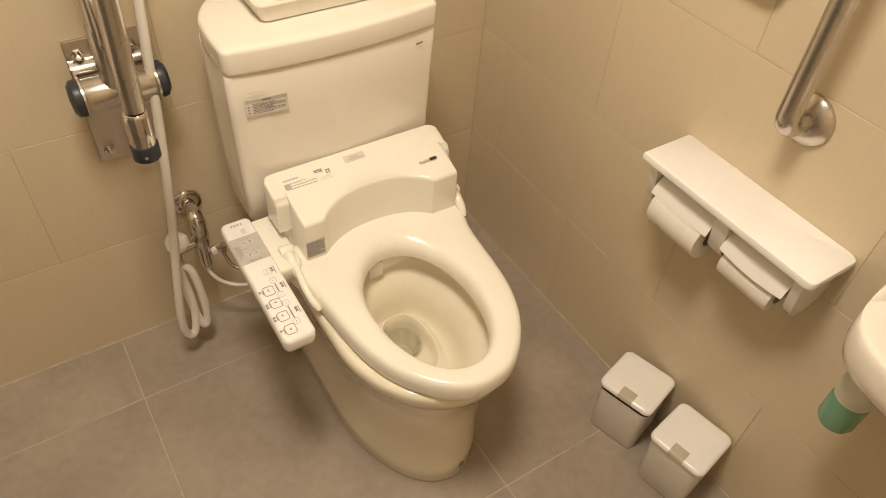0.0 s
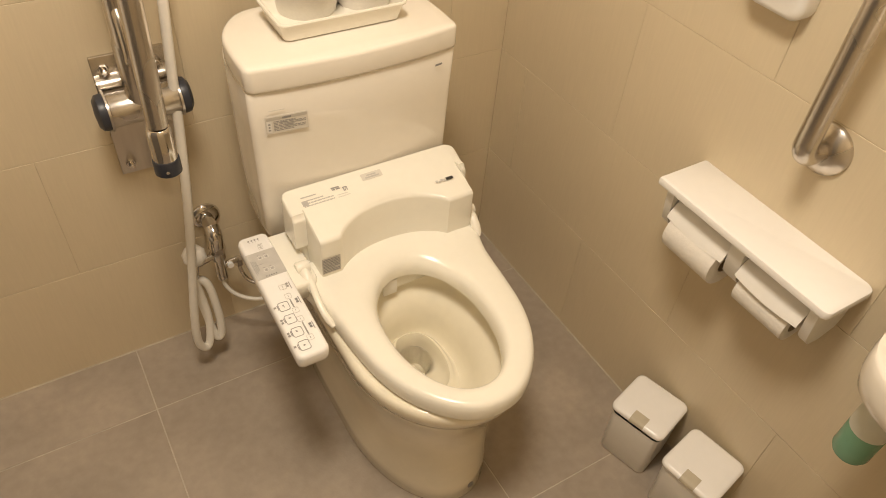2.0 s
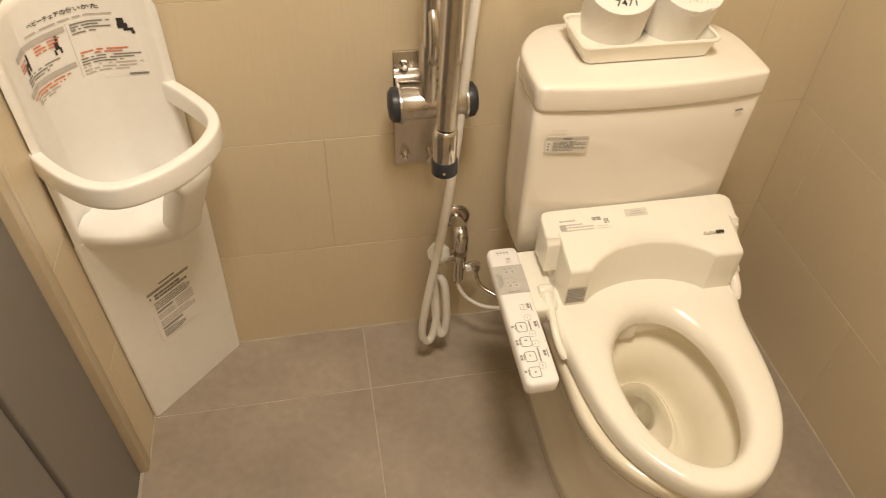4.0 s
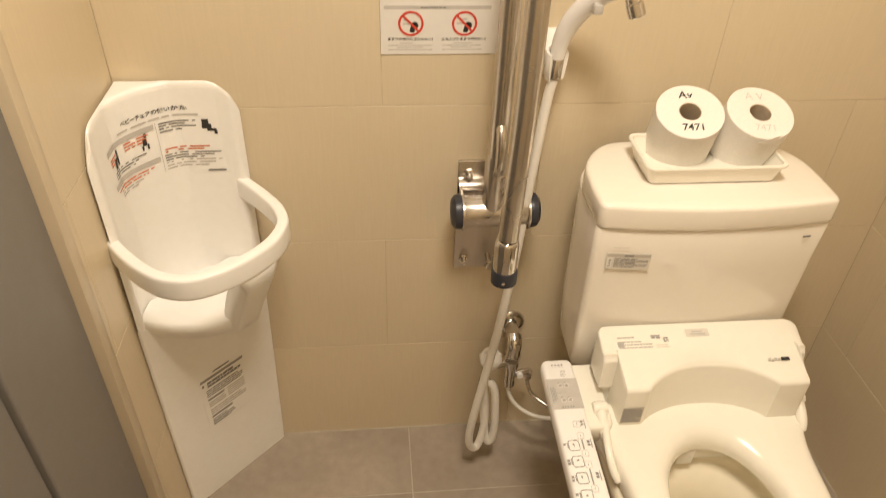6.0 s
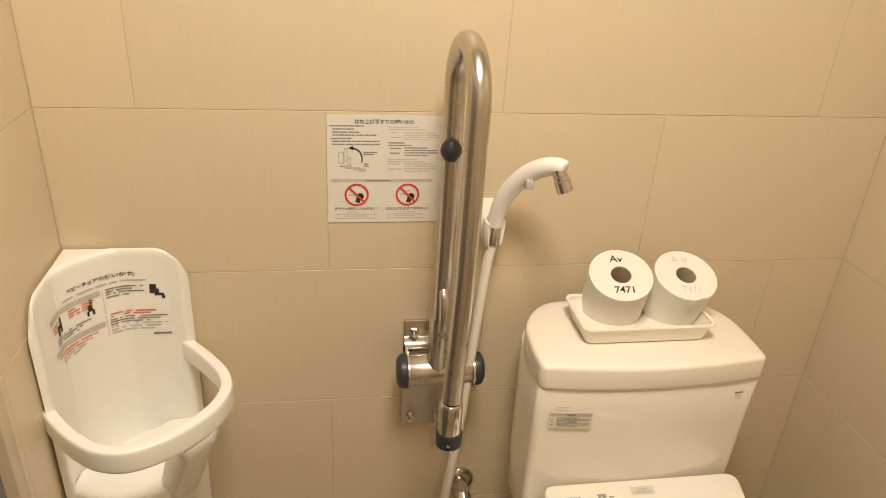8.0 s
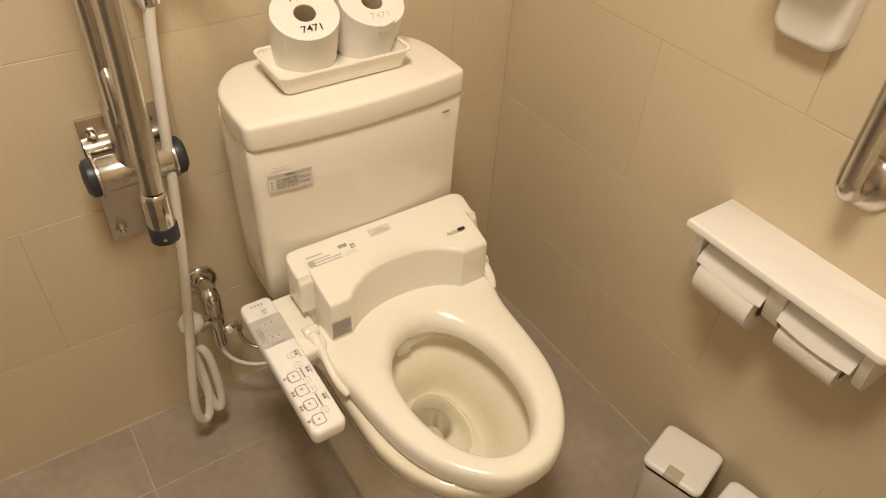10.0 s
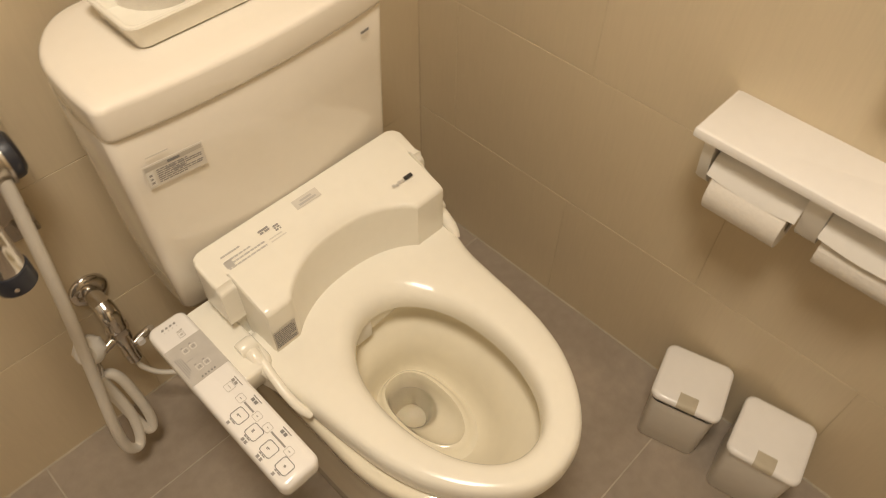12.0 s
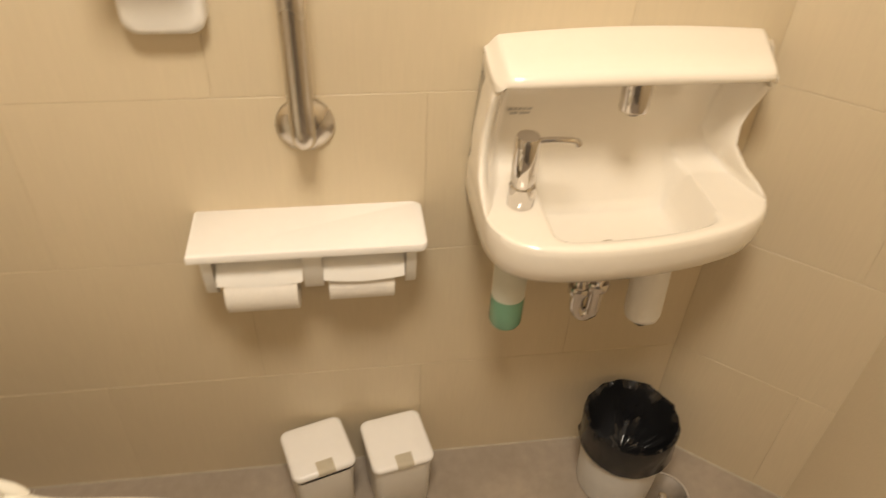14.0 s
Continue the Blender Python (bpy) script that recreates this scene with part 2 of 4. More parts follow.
OB_LEN = (Vector((0, -1.55)) - Vector(BEND)).length
bm = loft([[oblique(-0.03, -0.0012, z), oblique(OB_LEN, -0.0012, z), oblique(OB_LEN, -0.1, z), oblique(-0.03, -0.1, z)] for z in (0, CEIL)])
wall_corner = tagged(part("wall_corner", bm, M_GROUT, smooth=0), "beige tiled oblique wall beside the small basin", "wall", kind="structure")
wall_front = tagged(part("wall_front", box(-1.75, BEND[0] + 0.02, FRONT - 0.1, FRONT, 0, CEIL), M_TILE, smooth=0),
                    "plain beige wall that closes the room", "wall", kind="structure")
ceiling = tagged(part("ceiling", box(-1.75, 0.12, -2.0, 0.12, CEIL, CEIL + 0.08), M_CEIL, smooth=0),
                 "plain white painted ceiling", "ceiling", kind="structure")

def sealant(name, a, b, out):
    """A small pale bead along a corner at the floor; out: towards the room."""
    a, b, out = Vector((*a, 0)), Vector((*b, 0)), Vector((*out, 0)).normalized()
    up = Vector((0, 0, 1))
    ring = [(0, 0), (.003, 0.0003), (.002, .0015), (.0003, .003)]
    bm = loft([[p + out * u + up * w for u, w in ring] for p in (a, b)])
    return tagged(part(name, bm, M_SEAL, smooth=0), "pale sealant bead between wall and floor", "sealant", kind="structure")


sealant("trim_right", (0, 0), (0, -1.55), (-1, 0))
sealant("trim_back", (-1.51, 0), (0, 0), (0, -1))
sealant("trim_left", (-1.51, 0), (-1.51, DOOR_Y), (1, 0))
sealant("trim_corner", (0, -1.55), BEND, (-1, .85))

# the grey door side
jamb = tagged(part("door_frame", box(-1.63, -1.525, -0.545, DOOR_Y - 0.027, 0, CEIL, 0.003), M_DOOR, smooth=0),
              "grey laminate door jamb panel", "door frame", kind="structure")
door_1 = tagged(part("door_1", box(-1.62, -1.533, -1.45, -0.549, 0.008, CEIL, 0.003), M_DOOR, smooth=0),
                "closed grey laminate sliding door", "door", kind="structure")
# near-black strip behind the door slit: the slit's shade put into its colour
part("gap", box(-1.63, -1.56, -0.55, -0.544, 0, CEIL), M_GAP_SHADE, jamb)
wall_left_front = tagged(part("wall_left_front", box(-1.63, -1.525, -2.0, -1.452, 0, CEIL), M_TILE, smooth=0),
                         "beige wall past the grey door", "wall", kind="structure")
LIGHTS = [(-0.90, -0.86, 1.0)]
for lx, ly, share in LIGHTS:
    ceiling_lamp(lx, ly, 31 * share, 0.44)
    dl = thing("ceiling_light", (lx, ly, CEIL), "round flush warm ceiling light with white rim", "ceiling light")
    part("rim", lathe([(0.202, -0.014), (0.215, -0.014), (0.222, 0.0), (0.202, 0.0)], m=Matrix.Translation((lx, ly, CEIL)), caps=False), M_WHITE, dl)

# ---- the toilet ----
CX = -0.497


def soft_plan(pts, rounds=3):
    """A closed outline with its corners cut round (each round halves them)."""
    for _ in range(rounds):
        out = []
        for (ax, ay), (bx, by) in zip(pts, pts[1:] + pts[:1]):
            out += [(ax * .75 + bx * .25, ay * .75 + by * .25), (ax * .25 + bx * .75, ay * .25 + by * .75)]
        pts = out
    return pts


def crisp(pts, d, corners):
    """Adds a point on each side of the numbered corners, so that they round off within d."""
    out = []
    n = len(pts)
    for i in range(n):
        c = Vector(pts[i])
        if i not in corners:
            out.append(pts[i])
            continue
        for q in (pts[i - 1], None, pts[(i + 1) % n]):
            if q is None:
                out.append((c.x, c.y))
                continue
            e = Vector(q) - c
            k = min(d, e.length * .45) / e.length
            out.append((c.x + e.x * k, c.y + e.y * k))
    return out


def build_toilet():
    t = thing("toilet", (CX, -0.4, 0), "ivory ceramic close-coupled toilet with its seat down and lid missing", "toilet")
    N = 72
    spec = [(0.0, .147, -.12, -.45, -.712), (0.004, .150, -.115, -.45, -.716), (0.05, .149, -.11, -.45, -.712), (0.12, .147, -.10, -.458, -.706),
            (0.19, .148, -.10, -.475, -.705), (0.25, .153, -.10, -.495, -.713), (0.30, .161, -.11, -.512, -.729), (0.335, .169, -.13, -.525, -.743),
            (0.358, .174, -.16, -.535, -.752), (0.364, .1775, -.19, -.54, -.757), (0.385, .1785, -.20, -.545, -.759), (0.394, .176, -.205, -.55, -.756),
            (0.398, .170, -.21, -.55, -.750)]
    rings = [egg(N, CX, hw, yb, yc, yf, z, back=5) for z, hw, yb, yc, yf in spec]
    # rim wall, shoulder, slope, the shallow groove round the sump's lip, and the sump
    inner = [(0.398, .120, -.396, -.56, -.730), (0.391, .121, -.390, -.56, -.732), (0.372, .127, -.385, -.56, -.738), (0.353, .127, -.385, -.56, -.738),
             (0.341, .122, -.389, -.56, -.731), (0.331, .112, -.399, -.56, -.718), (0.321, .102, -.410, -.558, -.705), (0.308, .092, -.417, -.555, -.690), (0.293, .084, -.422, -.551, -.675),
             (0.277, .0785, -.425, -.545, -.661), (0.261, .0730, -.427, -.538, -.645), (0.2485, .0680, -.4285, -.531, -.631), (0.2415, .0625, -.4305, -.527, -.621),
             (0.2440, .0575, -.4330, -.524, -.613), (0.2510, .0530, -.4360, -.521, -.607), (0.2556, .0485, -.4390, -.518, -.602), (0.2562, .0448, -.4412, -.516, -.598),
             (0.2495, .0415, -.4435, -.513, -.592), (0.2420, .0392, -.4460, -.507, -.580), (0.2340, .0374, -.4475, -.500, -.563), (0.2270, .0356, -.4485, -.494, -.545),
             (0.2190, .0340, -.4495, -.490, -.531), (0.2090, .0325, -.4505, -.487, -.523), (0.190, .030, -.452, -.485, -.517), (0.165, .026, -.456, -.483, -.508)]
    rings += [egg(N, CX, hw, yb, yc, yf, z, back=2.5) for z, hw, yb, yc, yf in inner]
    part("bowl", loft(rings), M_BOWL, t, smooth=50)
    part("water", loft([egg(40, CX, .0350, -.4485, -.491, -.5345, 0.2205), egg(40, CX, .0350, -.4485, -.491, -.5345, 0.2195)]), M_WATER, t, "still clear water")
    part("bolt_cover", lathe([(0.008, 0), (0.008, 0.003), (0.005, 0.005)], m=turn_to((CX + 0.020, -0.7100, 0.03), (0.2, -1, 0)), n=16), M_GREY, t)
    # tank
    top = [(-.293, -.175), (-.293, -.229), (-.35, -.236), (-.41, -.242), (-.50, -.246), (-.59, -.242), (-.65, -.236), (-.707, -.229), (-.707, -.175), (-.703, -.085), (-.675, -.03), (-.60, -.02), (-.40, -.02), (-.34, -.03), (-.305, -.09)]

    def tank_ring(z, sx, front, rear=0.0):
        return [(CX + (x - CX) * sx, (y + front if y < -0.17 else y - rear), z) for x, y in outline]
    outline = soft_plan(crisp(top, .034, (1, 7)))
    part("tank", loft([tank_ring(.415, .86, .035, .02), tank_ring(.425, .92, .02, .01), tank_ring(.45, .968, .008), tank_ring(.55, .984, .001),
                       tank_ring(.70, .994, -.003), tank_ring(.785, 1.0, -.0065), tank_ring(.787, .997, -.0055), tank_ring(.789, .98, 0)]), M_IVORY, t, "ivory ceramic cistern", smooth=45)
    lid = [(-.291, -.17), (-.293, -.240), (-.35, -.2485), (-.41, -.2545), (-.50, -.2585), (-.59, -.2545), (-.65, -.2485), (-.708, -.240), (-.710, -.17), (-.705, -.10), (-.66, -.035), (-.60, -.025), (-.40, -.025), (-.34, -.035), (-.295, -.10)]
    lidp = soft_plan(crisp(lid, .034, (1, 7)))

    def lid_ring(z, inset):
        out = []
        for x, y in lidp:
            d = Vector((x - CX, y + 0.148))
            k = max(0.0, 1 - inset / d.length)
            out.append((CX + d.x * k, -0.148 + d.y * k, z))
        return out
    part("tank_lid", loft([lid_ring(.7905, .006), lid_ring(.792, .002), lid_ring(.797, 0), lid_ring(.8285, .0005), lid_ring(.8325, .0015), lid_ring(.8355, .0045), lid_ring(.8368, .009), lid_ring(.8375, .03)]),
         M_IVORY, t, "domed ivory cistern lid", smooth=60)
    m = plane_frame((-.6445, -.2433, .7220), (1, -0.11, 0), (-0.11, -1, 0))
    lab = part("label_sticker", box(-.038, .038, -.0175, .0175, 0, .0008, m=m), M_STICKER, t, "silver-grey instruction sticker")
    part("label_band", box(-.0365, .0365, .0095, .0155, .0004, .0011, m=m), M_SILVER, lab, smooth=0)
    part("label_panel", box(-.0365, -.0275, -.0150, .0075, .0004, .0011, m=m), M_PAPER, lab, smooth=0)
    rng = random.Random(4)
    up = m @ Matrix.Translation((0, 0, .0009))
    bars(print_lines(-.024, .0062, .058, 7, .0031, rng), up, .0017, M_MIDGREY, "print", lab)
    bars([(-.034, .002, .004), (-.0335, -.004, .003), (-.034, -.010, .004), (-.012, .0035, .012), (.004, .0035, .008), (-.004, -.003, .015)], up @ Matrix.Translation((0, 0, .0002)), .0032, M_MIDGREY, "print", lab)
    bars([(-.008, .0125, .016)], up @ Matrix.Translation((0, 0, .0003)), .0035, M_GREY, "print", lab)
    m = plane_frame((-.335, -.2436, .764), (1, 0.14, 0), (0.14, -1, 0))
    bars([(-.008, 0, .016)], m, .004, M_GREY, "maker_mark", t)
    bars([(-.02, 0, .028)], plane_frame((-.655, -.2440, .752), (1, -0.11, 0), (-0.11, -1, 0)), .0018, M_STICKER, "print", t)
    m = plane_frame((-.6955, -.16, .54), (0, -1, 0), (-1, 0, 0))
    bars([(-.006, 0, .012)], m, .012, M_GREY, "maker_mark", t)
    return t


toilet = build_toilet()


def build_seat():
    w = thing("bidet_seat", (CX, -0.35, 0.4), "ivory electric bidet seat with a side control panel", "bidet seat")
    N = 160
    prof = [(0.0, .404), (0.0, .414), (0.010, .4215), (0.04, .4295), (0.09, .4360), (0.17, .4408), (0.27, .4432), (0.40, .4442), (0.60, .4442), (0.78, .4430), (0.88, .4405), (0.945, .4360), (0.982, .4290), (1.0, .421), (1.0, .410), (0.992, .4065), (0.96, .4065), (0.95, .402), (0.3, .402)]
    SX = -.492
    ins = egg(N, -.4985, .098, -.406, -.56, -.722, 0, back=2.1, front=2.1)
    # half the outline from behind to the front: wide shoulders at the hinges, a slight waist, a blunt nose
    half = [(.150, -.318), (.190, -.322), (.199, -.335), (.200, -.360), (.191, -.398), (.181, -.440), (.175, -.490), (.170, -.540), (.161, -.600), (.145, -.652), (.122, -.695), (.094, -.730), (.064, -.755), (.034, -.769), (.0, -.774)]
    side = glide([(x, y, 0) for x, y in half], 8)
    polar = sorted((math.atan2(p.y + .55, p.x * q), math.hypot(p.x, p.y + .55)) for p in side for q in (1, -1))
    angs, rads = [a for a, _ in polar], [r for _, r in polar]
    out = []
    for a in ins:
        g = math.atan2(a[1] + .55, a[0] - SX)
        rr = float(np.interp(g, angs, rads, period=2 * math.pi))
        out.append((SX + rr * math.cos(g), -.55 + rr * math.sin(g)))
    rings = []
    for f, z in prof:
        ring = []
        for a, b in zip(ins, out):
            y = a[1] + (b[1] - a[1]) * f
            k = max(0.0, min(1.0, (y + .44) / .10))
            ring.append((a[0] + (b[0] - a[0]) * f, y, z + (.012 * k * k * (3 - 2 * k) if z > .42 else 0)))
        rings.append(ring)
    part("seat", loft(rings, wrap=True), M_PLASTIC, w, "glossy ivory seat ring", smooth=60)
    for s in (-1, 1):
        part("hinge", lathe([(.011, -.013), (.013, -.008), (.013, .008), (.011, .013)], m=turn_to((SX + s * .188, -.350, .466), (1, 0, 0)), n=20), M_PLASTIC, w)
        part("hinge_arm", tube(glide([(SX + s * .188, -.346, .462), (SX + s * .188, -.366, .462), (SX + s * .187, -.386, .450), (SX + s * .186, -.404, .436)], 4), [.0105] * 5 + [.0100] * 4 + [.009, .008, .006, .004], 16), M_PLASTIC, w, smooth=60)
    part("base_plate", loft([rounded_plan(CX - .180, CX + .188, -.390, -.245, z, .02) for z in (.399, .437)]), M_PLASTIC, w)
    # cover with its scooped front
    x0, x1 = -.678, -.298
    LX0, LX1 = -.652, -.314          # the front lobe
    xs = [x0, x0 + .001, x0 + .003, x0 + .006, x0 + .012, LX0 - .003, LX0 - .001, LX0, LX0 + .002, LX0 + .006]
    xs += [LX0 + .006 + (LX1 - LX0 - .012) * k / 44 for k in range(1, 44)]
    xs += [LX1 - .006, LX1 - .002, LX1, LX1 + .001, LX1 + .003, x1 - .006, x1 - .003, x1 - .001, x1]
    cols = []
    for x in xs:
        s = max(0.0, 1 - (abs(x + .491) / .119) ** 2.3)
        d = min(x - x0, x1 - x) / .006
        drop = .006 * (1 - math.sqrt(max(0.0, 1 - (1 - min(1.0, d)) ** 2)))
        lobe = LX0 <= x <= LX1
        zt, zb = .574 - drop, (.44 if LX0 <= x <= LX1 else .488)
        rc = max(0.0, 1 - min(x - x0, x1 - x) / .020)
        yk = -.246 - .020 * (1 - math.sqrt(max(0.0, 1 - rc * rc)))
        if lobe:
            e = min(1.0, min(x - LX0, LX1 - x) / .006)
            r = .006 * (1 - math.sqrt(max(0.0, 1 - (1 - e) ** 2)))
            yfb = -.380 + r + .036 * s ** 0.9
            yft, zf = -.379 + r + .048 * s ** 0.9, .5465 - r - (.006 * max(0.0, -(yfb + .35)) / .04)
        else:
            yfb, yft, zf = -.320, -.318, .5555 - drop
        y2 = min(-.3005, yft + .007)
        cols.append([(x, yk, zb), (x, yk, zt - .008), (x, yk - .002, zt - .002), (x, yk - .008, zt), (x, -.30, zt - .0115), (x, y2, zf + .0025 + max(0.0, (y2 + .336) * .25)), (x, min(-.301, yft + .0045), zf + .0014),
                     (x, min(-.3015, yft + .002), zf - .0006), (x, min(-.3025, yft), zf - .003), (x, min(-.303, yft - .0006), zf - .007), (x, min(-.304, (yfb + yft) / 2), .50), (x, min(-.305, yfb), zb)])
    part("housing_base", loft([rounded_plan(-.668, -.308, -.312, -.250, z, .012) for z in (.430, .492)]), M_PLASTIC, w, smooth=40)
    part("cover", loft(cols), M_PLASTIC, w, "ivory housing with a scooped front", smooth=38)
    # control panel
    tilt = Matrix.Translation((0, -.40, .4775)) @ Matrix.Rotation(radians(3.2), 4, "X") @ Matrix.Translation((0, .40, -.4775))
    rings = []
    for inset, z in ((.006, .444), (.001, .448), (0, .455), (0, .470), (.002, .4755), (.006, .4775)):
        rings.append(rounded_plan(-.771 + inset, -.711 - inset, -.553 + inset, -.243 - inset, z, .013 - min(inset, .006)))
    panel = part("control_panel", loft(rings, m=tilt), M_WHITE_GLOSS, w, "white control panel with grey print and buttons", smooth=50)
    part("panel_bracket", loft([rounded_plan(-.716 + e, -.662 - e, -.392 + e, -.248, z, [.003, .003, .004, .016]) for e, z in ((.004, .418), (0, .424), (0, .456), (.002, .4605), (.006, .462))], m=tilt), M_PLASTIC, w, smooth=50)
    part("seat_arm", tube(glide([(-.674, -.350, .463), (-.677, -.385, .455), (-.680, -.425, .442), (-.678, -.453, .428), (-.671, -.472, .415)], 5), [.0085] * 6 + [.0072] * 12 + [.0065, .006, .005], 14), M_PLASTIC, w)
    up = tilt @ Matrix.Translation((0, 0, .4777))
    part("display_area", box(-.7695, -.7125, -.359, -.291, 0, .0004, m=up), M_LIGHTGREY, panel, "grey display area", smooth=0)
    # v runs along the panel: text reads from the side
    m = up @ plane_frame((-.741, -.40, .0004), (0, -1, 0), (0, 0, 1))
    rng = random.Random(8)
    lift = m @ Matrix.Translation((0, 0, .0002))

    # a thin printed frame with round corners, its picture and its caption
    def frame_button(u, v, a, b, th, mat=M_GREY, name="button"):
        rings = []
        for e, z in ((0, 0), (0, .0004), (th, .0004), (th, 0)):
            rings.append([m @ Vector(p) for p in rounded_plan(u - a + e, u + a - e, v - b + e, v + b - e, z, min(a, b) * .42 - e * .6, 4)])
        return part(name, loft(rings, wrap=True), mat, panel, smooth=0)
    # lamps and the small switch at the back end
    for k in range(4):
        part("lamp", lathe([(.0019, 0), (.0019, .0003)], m=m @ Matrix.Translation((-.1415, -.0105 + .0062 * k, 0)), n=10), M_MIDGREY, panel)
    bars([(-.137, -.010 + .0062 * k, .0012) for k in range(4)], m, .0012, M_LIGHTGREY, "print", panel)
    frame_button(-.119, .0055, .0048, .0045, .0006, M_LIGHTGREY)
    bars([(-.127, .004, .002), (-.1275, .009, .002), (-.1205, .0055, .003)], m, .0040, M_LIGHTGREY, "print", panel)
    # display: two pairs of framed icons, a dividing line, a row of dots and small print
    for u in (-.093, -.060):
        for v in (-.005, .0068):
            frame_button(u, v, .0044, .0044, .0007, M_PAPER)
            bars([(u - .0025, v + .001, .005), (u - .001, v - .0015, .003)], lift, .0016, M_MIDGREY, "print", panel)
        bars([(u - .0075, -.0075, .0018), (u - .0075, .005, .0018)], lift, .0030, M_MIDGREY, "print", panel)
    bars([(-.0772, -.013, .0006)], lift, .016, M_MIDGREY, "print", panel)
    bars([(-.0465, -.010 + .0048 * k, .0026) for k in range(5)], lift, .0024, M_GREY, "print", panel)
    bars([(-.090 + .001 * k, -.0245 + .0026 * k, .036 - .004 * k) for k in range(4)], lift, .0012, M_MIDGREY, "print", panel)
    # four large buttons, two pairs of small ones joined by a bar
    for k in range(4):
        u = .035 + k * .0312
        frame_button(u, -.0085, .0105, .0098, .0010)
        if k == 3:
            part("print", lathe([(.0018, 0), (.0018, .0003)], m=m @ Matrix.Translation((u, -.0085, 0)), n=10), M_GREY, panel)
        else:
            bars([(u - .004, -.0085 + .0016 * (q - 1), .003 + .0018 * ((q * (k + 2)) % 3)) for q in range(2 + k % 2)], m, .0012, M_GREY, "print", panel)
        bars([(u - .006, -.0196, .004), (u - .001, -.0196, .006)], m, .0018, M_MIDGREY, "print", panel)
        bars([(u - .005, -.0245, .0042), (u + .001, -.0245, .0042)][: 1 + (k % 3 > 0)], m, .0042, M_MIDGREY, "print", panel)
    for u in (.016, .0516, .073, .1176):
        frame_button(u, .0072, .0062, .0058, .0006, M_LIGHTGREY)
        bars([(u - .0016, .0072, .0032)], m, .0011, M_MIDGREY, "print", panel)
    bars([(.0238, .0072, .020), (.0808, .0072, .029)], m, .0026, M_MIDGREY, "print", panel)
    for u in (.026, .088):
        bars([(u, .0175, .0048), (u + .0062, .0175, .0048)], m, .0046, M_GREY, "print", panel)
        bars([(u - .002, .0222, .017)], m, .0014, M_MIDGREY, "print", panel)
    frame_button(-.008, .0062, .0062, .0066, .0006, M_LIGHTGREY)
    bars([(-.0115, .0062, .007)], m, .0010, M_LIGHTGREY, "print", panel)
    bars([(-.015, .0155, .0045), (-.009, .0155, .0045)], m, .0042, M_MIDGREY, "print", panel)
    bars([(-.016, .0200, .018)], m, .0014, M_MIDGREY, "print", panel)
    # stickers and print on the cover; the cover's top falls forward
    sl = radians(15.6)
    def on_top(x, y):
        return plane_frame((x, y, .574 - (abs(y) - .257) * .279 + .0006), (1, 0, 0), (0, -math.sin(sl), math.cos(sl)))
    m2 = on_top(-.60, -.287)
    bars(print_lines(-.045, .011, .045, 1, .005, rng) + print_lines(-.045, .002, .062, 3, .006, rng), m2, .0026, M_LIGHTGREY, "print", w)
    bars([(-.047, -.003, .012)], m2, .011, M_LIGHTGREY, "print", w)
    bars([(.018, .0125, .017), (.019, .0085, .006), (.027, .0085, .008)], m2, .0030, M_MIDGREY, "print", w)
    bars([(.040, .0075, .009), (.040, .0040, .003), (.045, .0040, .004), (.040, .0005, .005), (.047, .0005, .002)], m2, .0026, M_MIDGREY, "print", w)
    bars(print_lines(.024, -.006, .026, 2, .005, rng), m2, .0020, M_STICKER, "print", w)
    lab = part("cover_sticker", box(-.022, .022, -.008, .008, 0, .0003, m=on_top(-.493, -.272)), M_STICKER, w, "pale grey sticker", smooth=0)
    bars([(-.010, .002, .02), (-.015, -.003, .03)], on_top(-.493, -.272) @ Matrix.Translation((0, 0, .0003)), .003, M_LIGHTGREY, "print", lab)
    mark = on_top(-.350, -.334) @ Matrix.Translation((0, 0, .0042))
    bars([(-.030, .001, .005), (-.024, -.001, .004), (-.019, .001, .006), (-.012, .0, .004)], mark, .005, M_LIGHTGREY, "maker_mark", w)
    bars([(-.006, .001, .016)], mark, .0065, M_BLACK, "maker_mark", w)
    m3 = plane_frame((-.632, -.3806, .482), (1, 0, 0), (0, -1, 0))
    lab = part("warning_sticker", box(-.019, .019, -.022, .018, 0, .0006, m=m3), M_SILVER, w, "silver warning sticker", smooth=0)
    bars(print_lines(-.017, .014, .034, 9, .004, rng), m3 @ Matrix.Translation((0, 0, .0006)), .0023, M_GREY, "print", lab)
    # nozzle flap seen through the opening
    part("nozzle_flap", box(-.532, -.500, -.4035, -.3985, .357, .3975, .002), M_WHITE, w)
    part("nozzle_housing", box(-.568, -.425, -.3995, -.36, .366, .3985, .004), M_PLASTIC, w)
    return w


bidet = build_seat()

